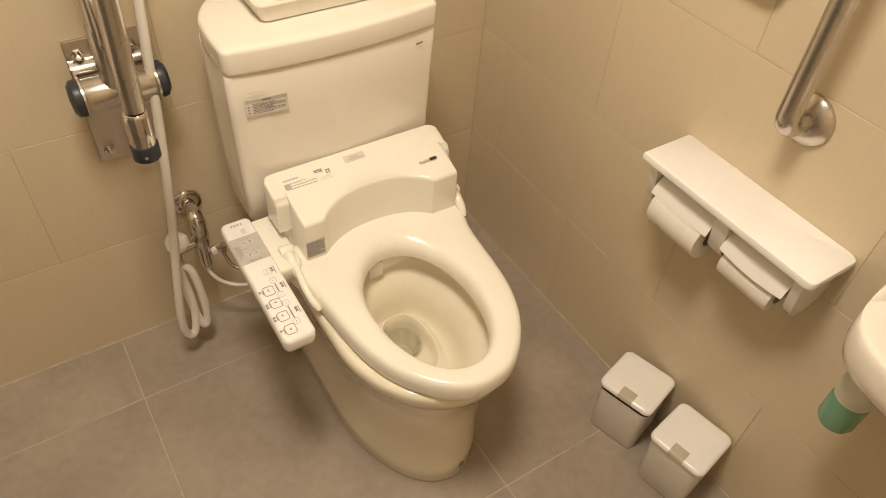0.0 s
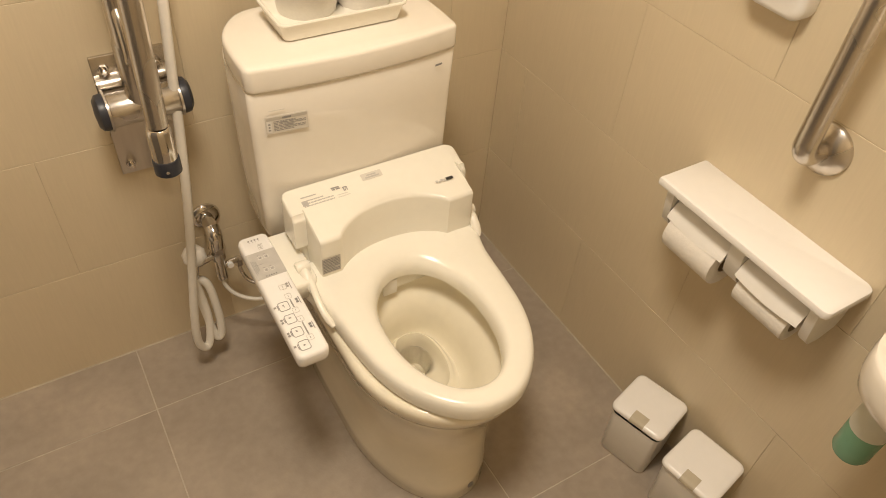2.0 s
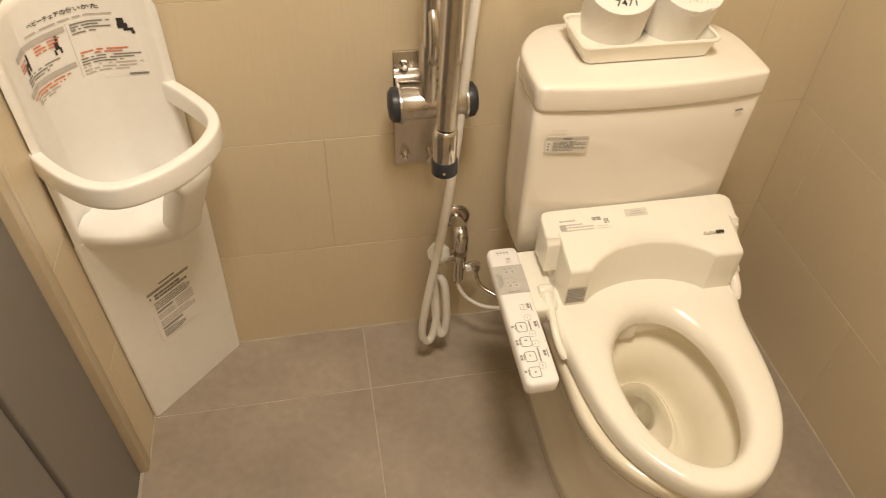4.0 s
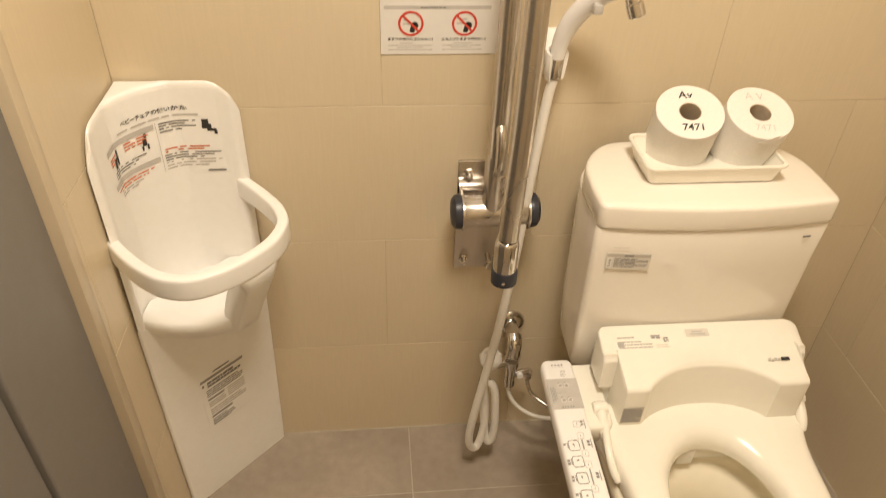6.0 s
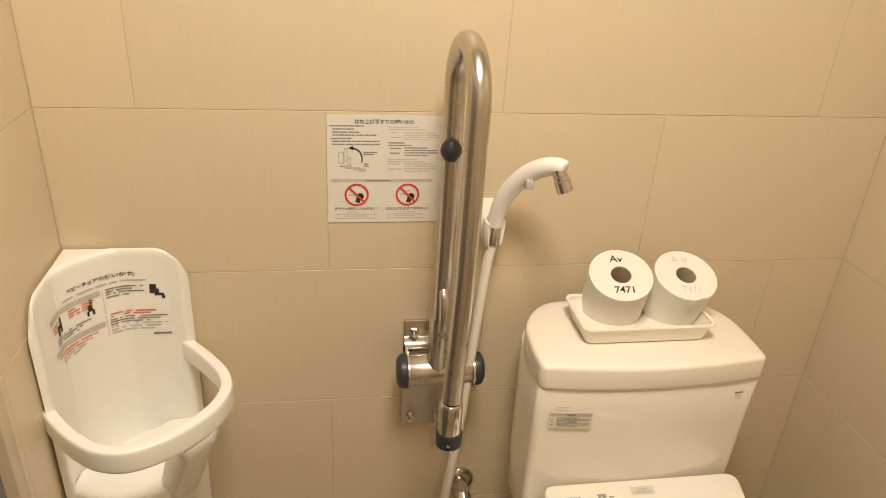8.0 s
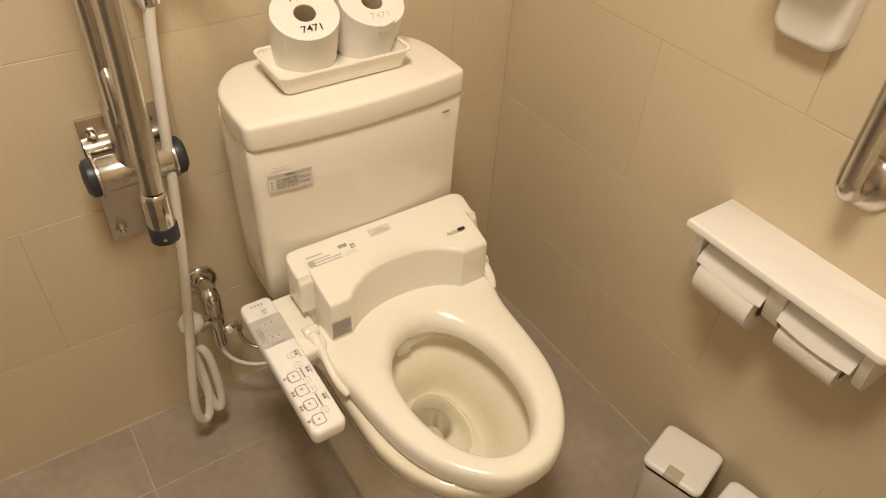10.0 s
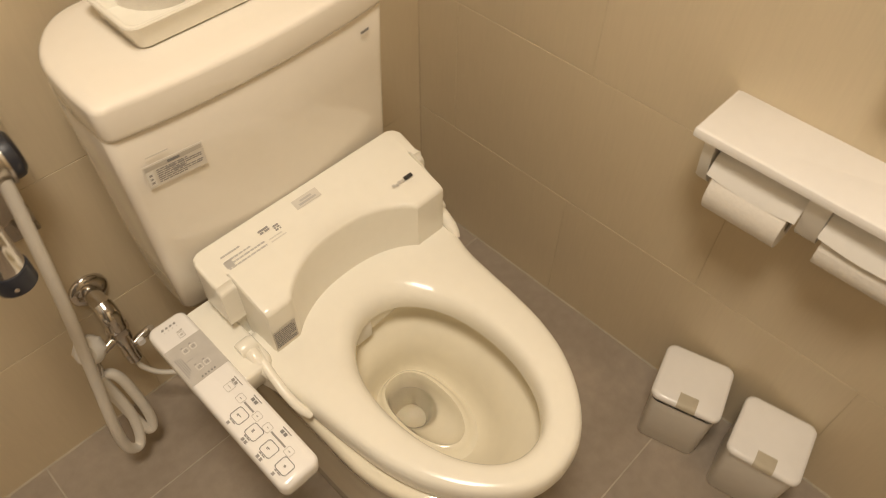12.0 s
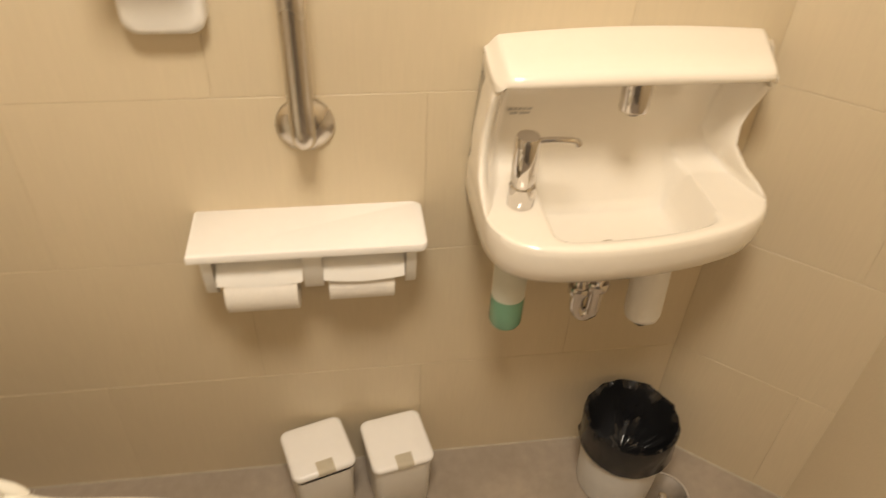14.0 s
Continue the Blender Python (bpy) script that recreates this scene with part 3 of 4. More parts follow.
# ---- corner baby chair ----
def build_baby_chair():
    c = thing("baby_chair", (-ROOM_W, 0, 0), "white moulded plastic corner baby chair with a looped safety guard", "baby chair")
    r2 = math.sqrt(0.5)

    def uv(u, v, z):
        return (-ROOM_W + 0.0035 + (u + v) * r2, -0.0035 + (u - v) * r2, z)
    A, V0, ZS, ZT = .142, .138, .560, .955

    # lower body: a corner prism with a flat front
    def low(z, inset=0.0):
        return [uv(0, .004, z), uv(A - .0015 - inset, V0 + .001 - inset, z), uv(A - .005 - inset, V0 + .006 - inset, z), uv(A - .014 - inset, V0 + .008 - inset, z), uv(-A + .014 + inset, V0 + .008 - inset, z), uv(-A + .005 + inset, V0 + .006 - inset, z), uv(-A + .0015 + inset, V0 + .001 - inset, z)]
    part("body", loft([low(.001, .009), low(.28, .004), low(ZS - .004), low(ZS)]), M_CHAIR, c)
    # backrest: hollow front, rounded top corners
    def front_at(u):
        f = abs(u / (A - .002))
        depth = .088 * (1 - (f / .9) ** 2.6) if f < .9 else 0.0
        soft = V0 + .006 - depth
        return max(soft, abs(u) + .009)

    K = 64
    cols = []
    for i in range(K + 1):
        f = -1 + 2 * i / K
        u = f * (A - .002)
        back = abs(u) + .003
        front = front_at(u) - (.006 if abs(f) > .97 else 0)
        top = ZT - (.055 * max(0.0, (abs(f) - .70) / .30) ** 2.5)
        col = [(back, ZS), (back, top - .001)]
        zz = [top, top - .0015, top - .006, top - .014, top - .03, .80, .68, .60, ZS + .02, ZS]
        push = [.010, .003, 0, 0, 0, -.001, -.003, 0, .008, .02]
        for z, p in zip(zz, push):
            col.append((max(back + .001, front - p if p > 0 and z > .9 else front + (p * max(0.0, 1 - abs(f) / .8) if z < .62 else 0)), z))
        cols.append([uv(u, v, z) for v, z in col])
    back = part("backrest", loft(cols), M_CHAIR, c, smooth=55)

    # guard: a broad looped band
    def band_ring(p, q, z0, z1, th):
        """p: place, q: outward normal (2D in u, v)."""
        out = []
        hz, cz = (z1 - z0) / 2, (z0 + z1) / 2
        for k in range(28):
            a = 2 * math.pi * k / 28
            ca, sa = math.cos(a), math.sin(a)
            d = th / 2 * math.copysign(abs(ca) ** .36, ca)
            h = hz * math.copysign(abs(sa) ** .36, sa)
            out.append(uv(p[0] + q[0] * d, p[1] + q[1] * d, cz + h))
        return out
    line = glide([(-A + .010, V0 - .010, 0), (-.138, .175, 0), (-.139, .225, 0), (-.131, .271, 0), (-.106, .306, 0), (-.060, .325, 0), (-.005, .330, 0), (.046, .322, 0), (.088, .297, 0), (.111, .258, 0), (.121, .212, 0), (.126, .170, 0), (A - .013, V0 - .010, 0)], 7)
    rings = []
    for i, p in enumerate(line):
        t = (line[min(i + 1, len(line) - 1)] - line[max(i - 1, 0)]).normalized()
        rings.append(band_ring((p.x, p.y), (-t.y, t.x), .720, .763, .021))
    part("guard", loft(rings), M_CHAIR, c, "looped white safety guard", smooth=60)

    # seat: a rounded tongue that narrows towards the front post
    def seat_ring(z, cut):
        ring = []
        for k in range(33):
            f = -1 + k / 16
            ring.append(uv(f * (.131 - cut * .5), .1345 + (.131 - cut) * (1 - abs(f) ** 1.8) ** .9, z))
        return ring + [uv(.090, .105, z), uv(-.090, .105, z)]
    part("seat", loft([seat_ring(.520, .060), seat_ring(.538, .022), seat_ring(.551, .008), seat_ring(.561, .002), seat_ring(.569, .0), seat_ring(.576, .003), seat_ring(.580, .010)]), M_CHAIR, c, smooth=60)
    # front post: rises from the tongue and spreads into the guard
    post = []
    P = [(.550, .012, .022, .232, .256), (.553, .017, .028, .230, .265), (.560, .021, .032, .230, .272), (.580, .022, .033, .232, .280), (.610, .022, .033, .242, .294), (.640, .022, .033, .254, .308),
         (.665, .023, .034, .268, .320), (.685, .025, .037, .282, .329), (.700, .029, .042, .294, .335), (.712, .036, .049, .303, .3375), (.722, .044, .053, .310, .338), (.735, .048, .055, .316, .334)]
    for z, le, ri, v0, v1 in P:
        bow = [(u, v1 - .28 * max(0.0, abs(u) - .02) ** 2 / .02 * (1 if z > .6 else .4)) for u in (ri, ri * .9, ri * .6, ri * .2, -le * .2, -le * .6, -le * .9, -le)]
        ring = [(-le + .004, v0 + .003), (-le * .8, v0), (ri * .8, v0), (ri - .004, v0 + .003), (ri, v0 + .009)]
        ring += [(u, max(v0 + .011, v - (.005 if k in (0, 7) else .0012 if k in (1, 6) else 0))) for k, (u, v) in enumerate(bow)] + [(-le, v0 + .009)]
        post.append([uv(u, v, z) for u, v in ring])
    part("guard_post", loft(post), M_CHAIR, c, smooth=70)

    # printed sheet on the hollow back
    rng = random.Random(3)

    def hollow(u, z, lift=.002):
        u, z = u + .008, z - .005
        u = u if u < .015 else .015 + (u - .015) * 1.13
        return Vector(uv(u, front_at(u) + lift, z))

    def patch(name, u0, u1, z0, z1, mat, lift, parent, slope=0.0):
        bm = bmesh.new()
        n = max(2, int((u1 - u0) / (.0035 if name == "print" else .006)))
        rows = [[bm.verts.new(hollow(u0 + (u1 - u0) * k / n, z, lift)) for k in range(n + 1)] for z in (z0, z1)]
        for k in range(n):
            if name == "print" and z1 - z0 < .0031 and k and rng.random() < .22:
                continue
            bm.faces.new((rows[0][k], rows[0][k + 1], rows[1][k + 1], rows[1][k]))
        return part(name, bm, mat, parent, smooth=0)
    sheet = patch("instruction_sheet", -.098, .098, .782, .925, M_CHAIR, .0005, c)
    title = writing("ベビーチェアの使いかた", .0095, Matrix.Identity(4), M_BLACK, sheet, bold=.0001)
    for v in title.data.vertices:
        v.co = hollow(v.co.x + ORIGIN[title].x + .008, .912 + v.co.y + ORIGIN[title].y, .0022 + v.co.z + ORIGIN[title].z) - ORIGIN[title]
    patch("print", -.055, .07, .898, .901, M_LIGHTGREY, .0022, sheet)
    patch("print", -.092, .012, .882, .891, M_LIGHTGREY, .0022, sheet)
    patch("print", -.092, .012, .8185, .8275, M_LIGHTGREY, .0022, sheet)
    for z in (.8755, .870, .8645):
        patch("print", -.048, .0, z, z + .0026, M_ORANGE, .0022, sheet)
        patch("print", -.088, -.07, z - .004, z - .0014, M_ORANGE, .0022, sheet)
    for k, z in enumerate((.843, .838, .833)):
        patch("print", -.082, -.01 - k * .012, z, z + .0022, M_GREY, .0022, sheet)
    for k, z in enumerate((.811, .805, .799, .794)):
        patch("print", -.086 + (.01 if k else 0), -.002 - k * .012, z, z + .0026, M_ORANGE if k < 2 else M_LIGHTGREY, .0022, sheet)
    for k, z in enumerate((.887, .882, .877, .871)):
        patch("print", .02, .066 - (k % 2) * .012, z, z + .0024, M_GREY, .0022, sheet)
    for k, z in enumerate((.836, .831)):
        patch("print", .022, .08 - k * .01, z, z + .0026, M_ORANGE, .0022, sheet)
    for k, z in enumerate((.825, .820, .815, .810, .804, .798)):
        patch("print", .02, .088 - (k % 3) * .008, z, z + .0022, M_GREY if k < 3 else M_LIGHTGREY, .0022, sheet)
    patch("print", .07, .09, .785, .789, M_GREY, .0022, sheet)
    patch("print", .0148, .0156, .795, .893, M_LIGHTGREY, .0022, sheet)
    for u, z0, z1, w in ((-.066, .850, .878, .0035), (-.073, .848, .860, .005), (-.070, .860, .866, .009), (-.006, .870, .880, .005), (-.008, .858, .870, .008), (-.013, .850, .859, .0035), (-.003, .850, .860, .0035), (.076, .881, .890, .007), (.077, .872, .881, .010), (.082, .867, .872, .010), (.086, .861, .867, .0035)):
        patch("pictogram", u - w / 2, u + w / 2, z0, z1, M_BLACK, .0022, sheet)
    # lower notice on the flat front
    m = plane_frame(uv(-.001, V0 + .0042, .290), (r2, r2, 0), (r2, -r2, 0))
    note = part("lower_notice", box(-.054, .054, -.080, .080, 0, .0008, m=m), M_CHAIR, c, smooth=0)
    up = m @ Matrix.Translation((0, 0, .0008))
    bars([(-.020, .0735, .040)], up, .0045, M_GREY, "print", note)
    part("heading_band", box(-.053, .053, .0585, .0655, 0, .0003, m=up), M_MIDGREY, note, smooth=0)
    bars([(-.050, .049, .004)], up, .007, M_GREY, "print", note)
    bars(print_lines(-.038, .050, .084, 2, .0085, rng), up, .0065, M_GREY, "print", note)
    bars(print_lines(-.044, .030, .090, 4, .0055, rng), up, .0028, M_GREY, "print", note)
    bars([(-.044, .0035, .040)], up, .006, M_MIDGREY, "print", note)
    bars(print_lines(.004, .004, .044, 5, .0055, rng), up, .0030, M_LIGHTGREY, "print", note)
    bars(print_lines(-.044, -.006, .042, 3, .0055, rng), up, .0030, M_LIGHTGREY, "print", note)
    bars(print_lines(-.044, -.028, .090, 3, .006, rng), up, .0034, M_LIGHTGREY, "print", note)
    bars([(-.044, -.049, .052)], up, .0065, M_MIDGREY, "print", note)
    bars(print_lines(-.044, -.058, .056, 4, .0052, rng), up, .0030, M_GREY, "print", note)
    return c


baby_chair = build_baby_chair()


# ---- fold-up grab bar beside the toilet ----
def build_fold_bar():
    g = thing("fold_up_grab_bar", (-.85, 0, .66), "brushed steel fold-up grab bar, folded upright", "grab bar")
    X = -.857
    part("wall_plate", box(-.915, -.785, -.008, -.0005, .528, .787, .0015), M_STEEL, g)
    for x, z in ((-.895, .553), (-.805, .553), (-.895, .762), (-.805, .762)):
        bm = lathe([(.0095, 0), (.0095, .007)], m=turn_to((x, -.008, z), (0, -1, 0)), n=6)
        lathe([(.0055, .007), (.0055, .016), (.004, .0175)], m=turn_to((x, -.008, z), (0, -1, 0)), n=12, bm=bm)
        part("bolt", bm, M_CHROME, g)
    part("bolt", lathe([(.006, 0), (.006, .03), (.009, .031), (.009, .04)], m=turn_to((-.845, -.008, .56), (0, -1, 0)), n=12), M_CHROME, g)
    for x in (-.912, -.788):
        prof = [(-.006, .742), (-.030, .744), (-.060, .748), (-.085, .746), (-.101, .733), (-.106, .712), (-.098, .690), (-.078, .678), (-.045, .676), (-.006, .690)]
        bm = loft([[(x - .002, y, z) for y, z in prof], [(x + .002, y, z) for y, z in prof]])
        part("side_cheek", bm, M_STEEL, g)
    # the plate rolls forward below its upper bolts and carries the barrel
    prof = [(-.004, .752), (-.014, .751), (-.024, .746), (-.030, .738), (-.030, .729), (-.024, .722), (-.012, .718), (-.004, .717)]
    part("rolled_plate", loft([[(x, y, z) for y, z in prof] for x in (-.914, -.786)]), M_STEEL, g, smooth=50)
    part("hinge_barrel", lathe([(.029, -.061), (.030, -.059), (.030, .059), (.029, .061)], m=turn_to((-.849, -.072, .716), (1, 0, 0)), n=32), M_STEEL, g)
    for s, x in ((-1, -.914), (1, -.786)):
        part("end_cap", lathe([(.0325, 0), (.0335, .004), (.032, .013), (.024, .019), (.0, .021)], m=turn_to((x, -.072, .716), (s, 0, 0)), n=28), M_DARK, g, "black domed plastic cap")
    part("sleeve", lathe([(.0195, 0), (.0205, .003), (.0205, .112), (.018, .122)], m=turn_to((X, -.078, .728), (0, 0, 1)), n=28), M_STEEL, g)
    for z in (.775, .80):
        part("screw", lathe([(.004, 0), (.004, .004)], m=turn_to((X + .012, -.094, z), (.5, -.8, 0)), n=10), M_CHROME, g)
    ya, yb, zt = -.082, -.232, 1.272
    r = (ya - yb) / 2
    pts = [(X, ya, .80), (X, ya, 1.0), (X, ya, zt)]
    pts += [(X + .0035 * (1 - math.cos(radians(a))), (ya + yb) / 2 + r * math.cos(radians(a)), zt + r * math.sin(radians(a))) for a in range(12, 180, 12)]
    pts += [(X + .007, yb, zt), (X + .006, yb, 1.0), (X, yb - .004, .775)]
    part("rail", tube(pts, .0172, 24), M_STEEL, g, "bent brushed steel tube")
    part("rail_end_sleeve", lathe([(.0185, 0), (.0205, .002), (.0205, .06), (.0185, .066), (.0172, .067)], m=turn_to((X - .001, yb - .006, .705), (0, .03, 1)), n=28), M_CHROME, g)
    part("rubber_cap", lathe([(.019, 0), (.0225, .003), (.0225, .028), (.0215, .030)], m=turn_to((X - .001, yb - .007, .681), (0, .03, 1)), n=28), M_DARK, g, "black rubber end cap")
    part("screw", lathe([(.003, 0), (.003, .002)], m=turn_to((X - .006, yb - .0295, .697), (-.15, -1, 0)), n=10), M_CHROME, g)
    part("bumper", lathe([(.0, -.018), (.010, -.0165), (.016, -.008), (.018, 0), (.016, .008), (.010, .0165), (.0, .018)], m=Matrix.Translation((X - .004, -.102, 1.168)), n=20), M_DARK, g, "black rubber bumper ball")
    part("stay", tube(glide([(X, -.10, .815), (X, -.112, .84), (X, -.108, .885), (X, -.092, .905)], 4), .009, 12), M_STEEL, g)
    return g


fold_bar = build_fold_bar()


# ---- notice about the grab bar ----
def build_sign():
    sg = thing("notice_sign", (-.958, 0, 1.0), "white instruction notice with two red prohibition rings", "sign")
    m = plane_frame((-.9585, -.0004, 1.0955), (1, 0, 0), (0, -1, 0))
    part("board", box(-.0985, .0985, -.0985, .0985, 0, .0012, m=m), M_PAPER, sg, smooth=0)
    up = m @ Matrix.Translation((0, 0, .0012))
    writing("はね上げ手すりの使いかた", .0085, up @ Matrix.Translation((-.001, .087, 0)), M_BLACK, sg, bold=.0002)
    rng = random.Random(11)
    bars(print_lines(-.094, .080, .078, 1, .005, rng), up, .0022, M_GREY, "print", sg)
    bars(print_lines(-.089, .0745, .045, 1, .005, rng), up, .0022, M_GREY, "print", sg)
    bars(print_lines(-.089, .069, .075, 2, .005, rng), up, .0022, M_GREY, "print", sg)
    bars(print_lines(-.092, .058, .045, 1, .005, rng), up, .0022, M_GREY, "print", sg)
    bars(print_lines(-.089, .053, .080, 2, .0055, rng), up, .0024, M_GREY, "print", sg)
    bars(print_lines(.006, .0785, .066, 2, .0045, rng), up, .0018, M_LIGHTGREY, "print", sg)
    bars(print_lines(.032, .0685, .06, 4, .004, rng) + print_lines(.010, .0685, .018, 1, .004, rng) + print_lines(.010, .0605, .018, 1, .004, rng), up, .0017, M_LIGHTGREY, "print", sg)
    bars(print_lines(.006, .0505, .04, 2, .0045, rng), up, .0022, M_GREY, "print", sg)
    bars(print_lines(.034, .0415, .058, 4, .0045, rng) + print_lines(.009, .0405, .022, 1, .004, rng) + print_lines(.009, .032, .022, 1, .004, rng), up, .0022, M_GREY, "print", sg)
    bars(print_lines(.005, .021, .065, 2, .0045, rng) + print_lines(.034, .0125, .056, 4, .0045, rng) + print_lines(.007, .0125, .024, 1, .004, rng) + print_lines(.007, .003, .024, 1, .004, rng), up, .0022, M_LIGHTGREY, "print", sg)
    # drawing of the bar with its curved arrow
    def outline_box(u0, u1, v0, v1, th):
        bm = bmesh.new()
        for a, b, c, d in ((u0, u1, v0, v0 + th), (u0, u1, v1 - th, v1), (u0, u0 + th, v0 + th, v1 - th), (u1 - th, u1, v0 + th, v1 - th)):
            box(a, b, c, d, 0, .0004, bm=bm, m=up)
        part("drawing", bm, M_GREY, sg, smooth=0)
    outline_box(-.079, -.0705, .013, .034, .0008)
    outline_box(-.0698, -.064, .017, .041, .0007)
    outline_box(-.0632, -.0585, .011, .024, .0007)
    bm = bmesh.new()
    for u in (-.068, -.055, -.044):
        box(u, u + .012, .004 - (u + .068) * .25, .010 - (u + .068) * .25, 0, .0004, bm=bm, m=up)
    part("drawing", bm, M_LIGHTGREY, sg, smooth=0)
    arc = [up @ Vector((-.056 + .017 * math.sin(radians(a)), .022 + .019 * math.cos(radians(a)), .0004)) for a in range(5, 110, 8)]
    part("arrow", tube(arc, .0012, 6), M_BLACK, sg)
    part("arrow_head", loft([[up @ Vector(p) for p in ((-.062, .0410, 0), (-.054, .0455, 0), (-.054, .0365, 0))], [up @ Vector(p) for p in ((-.062, .0410, .0004), (-.054, .0455, .0004), (-.054, .0365, .0004))]]), M_BLACK, sg, smooth=0)
    bars([(-.037, .033, .024), (-.037, .0295, .018), (-.036, .012, .008), (-.036, .008, .009), (-.077, .008, .01), (-.066, .0045, .01)], up, .0022, M_GREY, "print", sg)
    part("band", box(-.0925, .0855, -.0215, -.0155, 0, .0003, m=up), M_LIGHTGREY, sg, "grey heading band", smooth=0)
    bars(print_lines(-.032, -.0185, .07, 1, .005, rng), up @ Matrix.Translation((0, 0, .0003)), .0026, M_GREY, "print", sg)
    for u in (-.048, .042):
        c = up @ Matrix.Translation((u, -.0455, 0))
        bm = bmesh.new()
        blocks = [(-.013, -.002, .011, .003), (-.012, .004, .006, .004)] if u < 0 else [(-.013, -.001, .010, .003), (-.008, .006, .012, .003)]
        for a, b, w, h in blocks:
            box(a, a + w, b, b + h, 0, .0003, bm=bm, m=c)
        part("pictogram", bm, M_LIGHTGREY, sg, smooth=0)
        part("pictogram", lathe([(.0062, 0), (.0062, .0004)], m=c @ Matrix.Translation((.0065, -.003, 0)), n=14), M_BLACK, sg)
        part("pictogram", box(.001, .009, -.014, .001, 0, .0004, m=c @ Matrix.Rotation(radians(-14), 4, "Z")), M_BLACK, sg, smooth=0)
        part("prohibition_ring", lathe([(.0176, 0), (.0212, 0), (.0212, .0007), (.0176, .0007), (.0176, 0)], m=c, n=40, caps=False), M_RED, sg, "red ring")
        part("prohibition_stroke", box(-.0018, .0018, -.0185, .0185, .0002, .0008, m=c @ Matrix.Rotation(radians(45), 4, "Z")), M_RED, sg, smooth=0)
    writing("手すりの根元にさわらない！", .0062, up @ Matrix.Translation((-.047, -.0725, 0)), M_BLACK, sg, bold=.0001)
    writing("はね上げたままで使わない！", .0062, up @ Matrix.Translation((.044, -.0725, 0)), M_BLACK, sg, bold=.0001)
    for u in (-.086, .005):
        bars(print_lines(u + .02, -.079, .035, 1, .004, rng) + print_lines(u, -.083, .076, 1, .004, rng) + print_lines(u + .015, -.0865, .05, 1, .004, rng) + print_lines(u, -.0905, .076, 1, .004, rng), up, .0018, M_LIGHTGREY, "print", sg)
    return sg


sign = build_sign()


# ---- hand shower with its holder, hose and stop valve ----
def build_shower():
    h = thing("shower_holder", (-.765, 0, 1.03), "white plastic wall holder for the hand shower", "shower holder")
    rings = []
    for z, hw, y in ((.964, .008, .010), (.968, .012, .020), (.981, .016, .028), (1.006, .018, .027), (1.021, .0185, .018), (1.038, .019, .010), (1.0425, .0175, .007)):
        rings.append(rounded_plan(-.766 - hw, -.766 + hw, -y, -.0005, z, .003))
    part("back_plate", loft(rings), M_WHITE, h, smooth=50)
    # cup, open towards the room
    rings = []
    for z, ro, ri in ((.967, .0150, .0125), (.971, .0168, .0125), (.992, .0190, .0130), (1.013, .0205, .0145), (1.017, .0195, .0155)):
        ring = []
        for r, angles in ((ro, range(0, 226, 15)), (ri, range(225, -1, -15))):
            for a in angles:
                b = radians(a)
                lift = .006 * math.cos(radians(a - 112)) if z > 1.0 else 0
                ring.append((-.7625 + r * math.cos(b), -.0425 + r * math.sin(b), z + lift))
        rings.append(ring)
    part("cradle", loft(rings), M_WHITE, h, smooth=40)
    s = thing("hand_shower", (-.765, -.05, 1.0), "white hand shower head with chrome nozzle and white hose", "hand shower")
    line = glide([(-.7625, -.0440, 1.007), (-.760, -.049, 1.04), (-.752, -.059, 1.072), (-.739, -.074, 1.101), (-.722, -.096, 1.129), (-.704, -.122, 1.148), (-.690, -.140, 1.155), (-.683, -.148, 1.154)], 6)
    n = len(line)
    part("handle", tube(line, [.0125 + .0045 * math.sin(math.pi * min(1, i / n * 1.1)) - (.0075 * max(0, (i - n + 4) / 4) ** 2 if i > n - 5 else 0) for i in range(n)], 20), M_WHITE_GLOSS, s)
    part("nozzle", lathe([(.0, 0), (.0125, 0), (.0135, .0015), (.0135, .020), (.0122, .0215), (.0122, .029), (.0110, .0305), (.0105, .040)], m=turn_to((-.6785, -.150, 1.115), (-.40, .22, 1)), n=32), M_CHROME, s, "chrome spray nozzle", smooth=30)
    part("button", box(-.734, -.719, -.114, -.098, 1.103, 1.120, .003), M_LIGHTGREY, s, "grey push button")
    part("collar", lathe([(.0105, 0), (.0128, .002), (.0128, .036), (.0115, .038)], m=turn_to((-.7635, -.0425, .971), (.03, -.04, 1)), n=20), M_CHROME, s)
    hose = glide([(-.7635, -.0420, .968), (-.772, -.048, .92), (-.790, -.075, .78), (-.805, -.098, .65), (-.825, -.122, .50), (-.848, -.136, .35), (-.868, -.142, .22), (-.876, -.142, .138), (-.872, -.140, .098), (-.858, -.136, .084), (-.846, -.128, .106),
                  (-.838, -.115, .16), (-.842, -.100, .235), (-.846, -.092, .262)], 8)
    part("hose", tube(hose, .0093, 14), M_HOSE, s, "white flexible hose")
    loop = glide([(-.840, -.085, .245), (-.828, -.095, .258), (-.818, -.105, .235), (-.814, -.118, .16), (-.817, -.124, .108), (-.826, -.126, .090), (-.835, -.122, .110), (-.842, -.105, .19), (-.845, -.095, .25)], 7)
    part("hose_loop", tube(loop, .0093, 14), M_HOSE, s)
    v = thing("stop_valve", (-.777, 0, .3), "chrome wall stop valve with white knob and thin supply tube", "valve")
    part("wall_flange", lathe([(.033, 0), (.033, .003), (.029, .008), (.017, .011)], m=turn_to((-.777, -.0005, .358), (0, -1, 0)), n=32), M_CHROME, v)
    part("pipe", tube([(-.777, -.006, .358), (-.777, -.062, .358)], .0150, 20), M_CHROME, v)
    part("body", tube(glide([(-.777, -.05, .362), (-.777, -.066, .35), (-.778, -.068, .325), (-.779, -.068, .285)], 5), .0168, 20), M_CHROME, v)
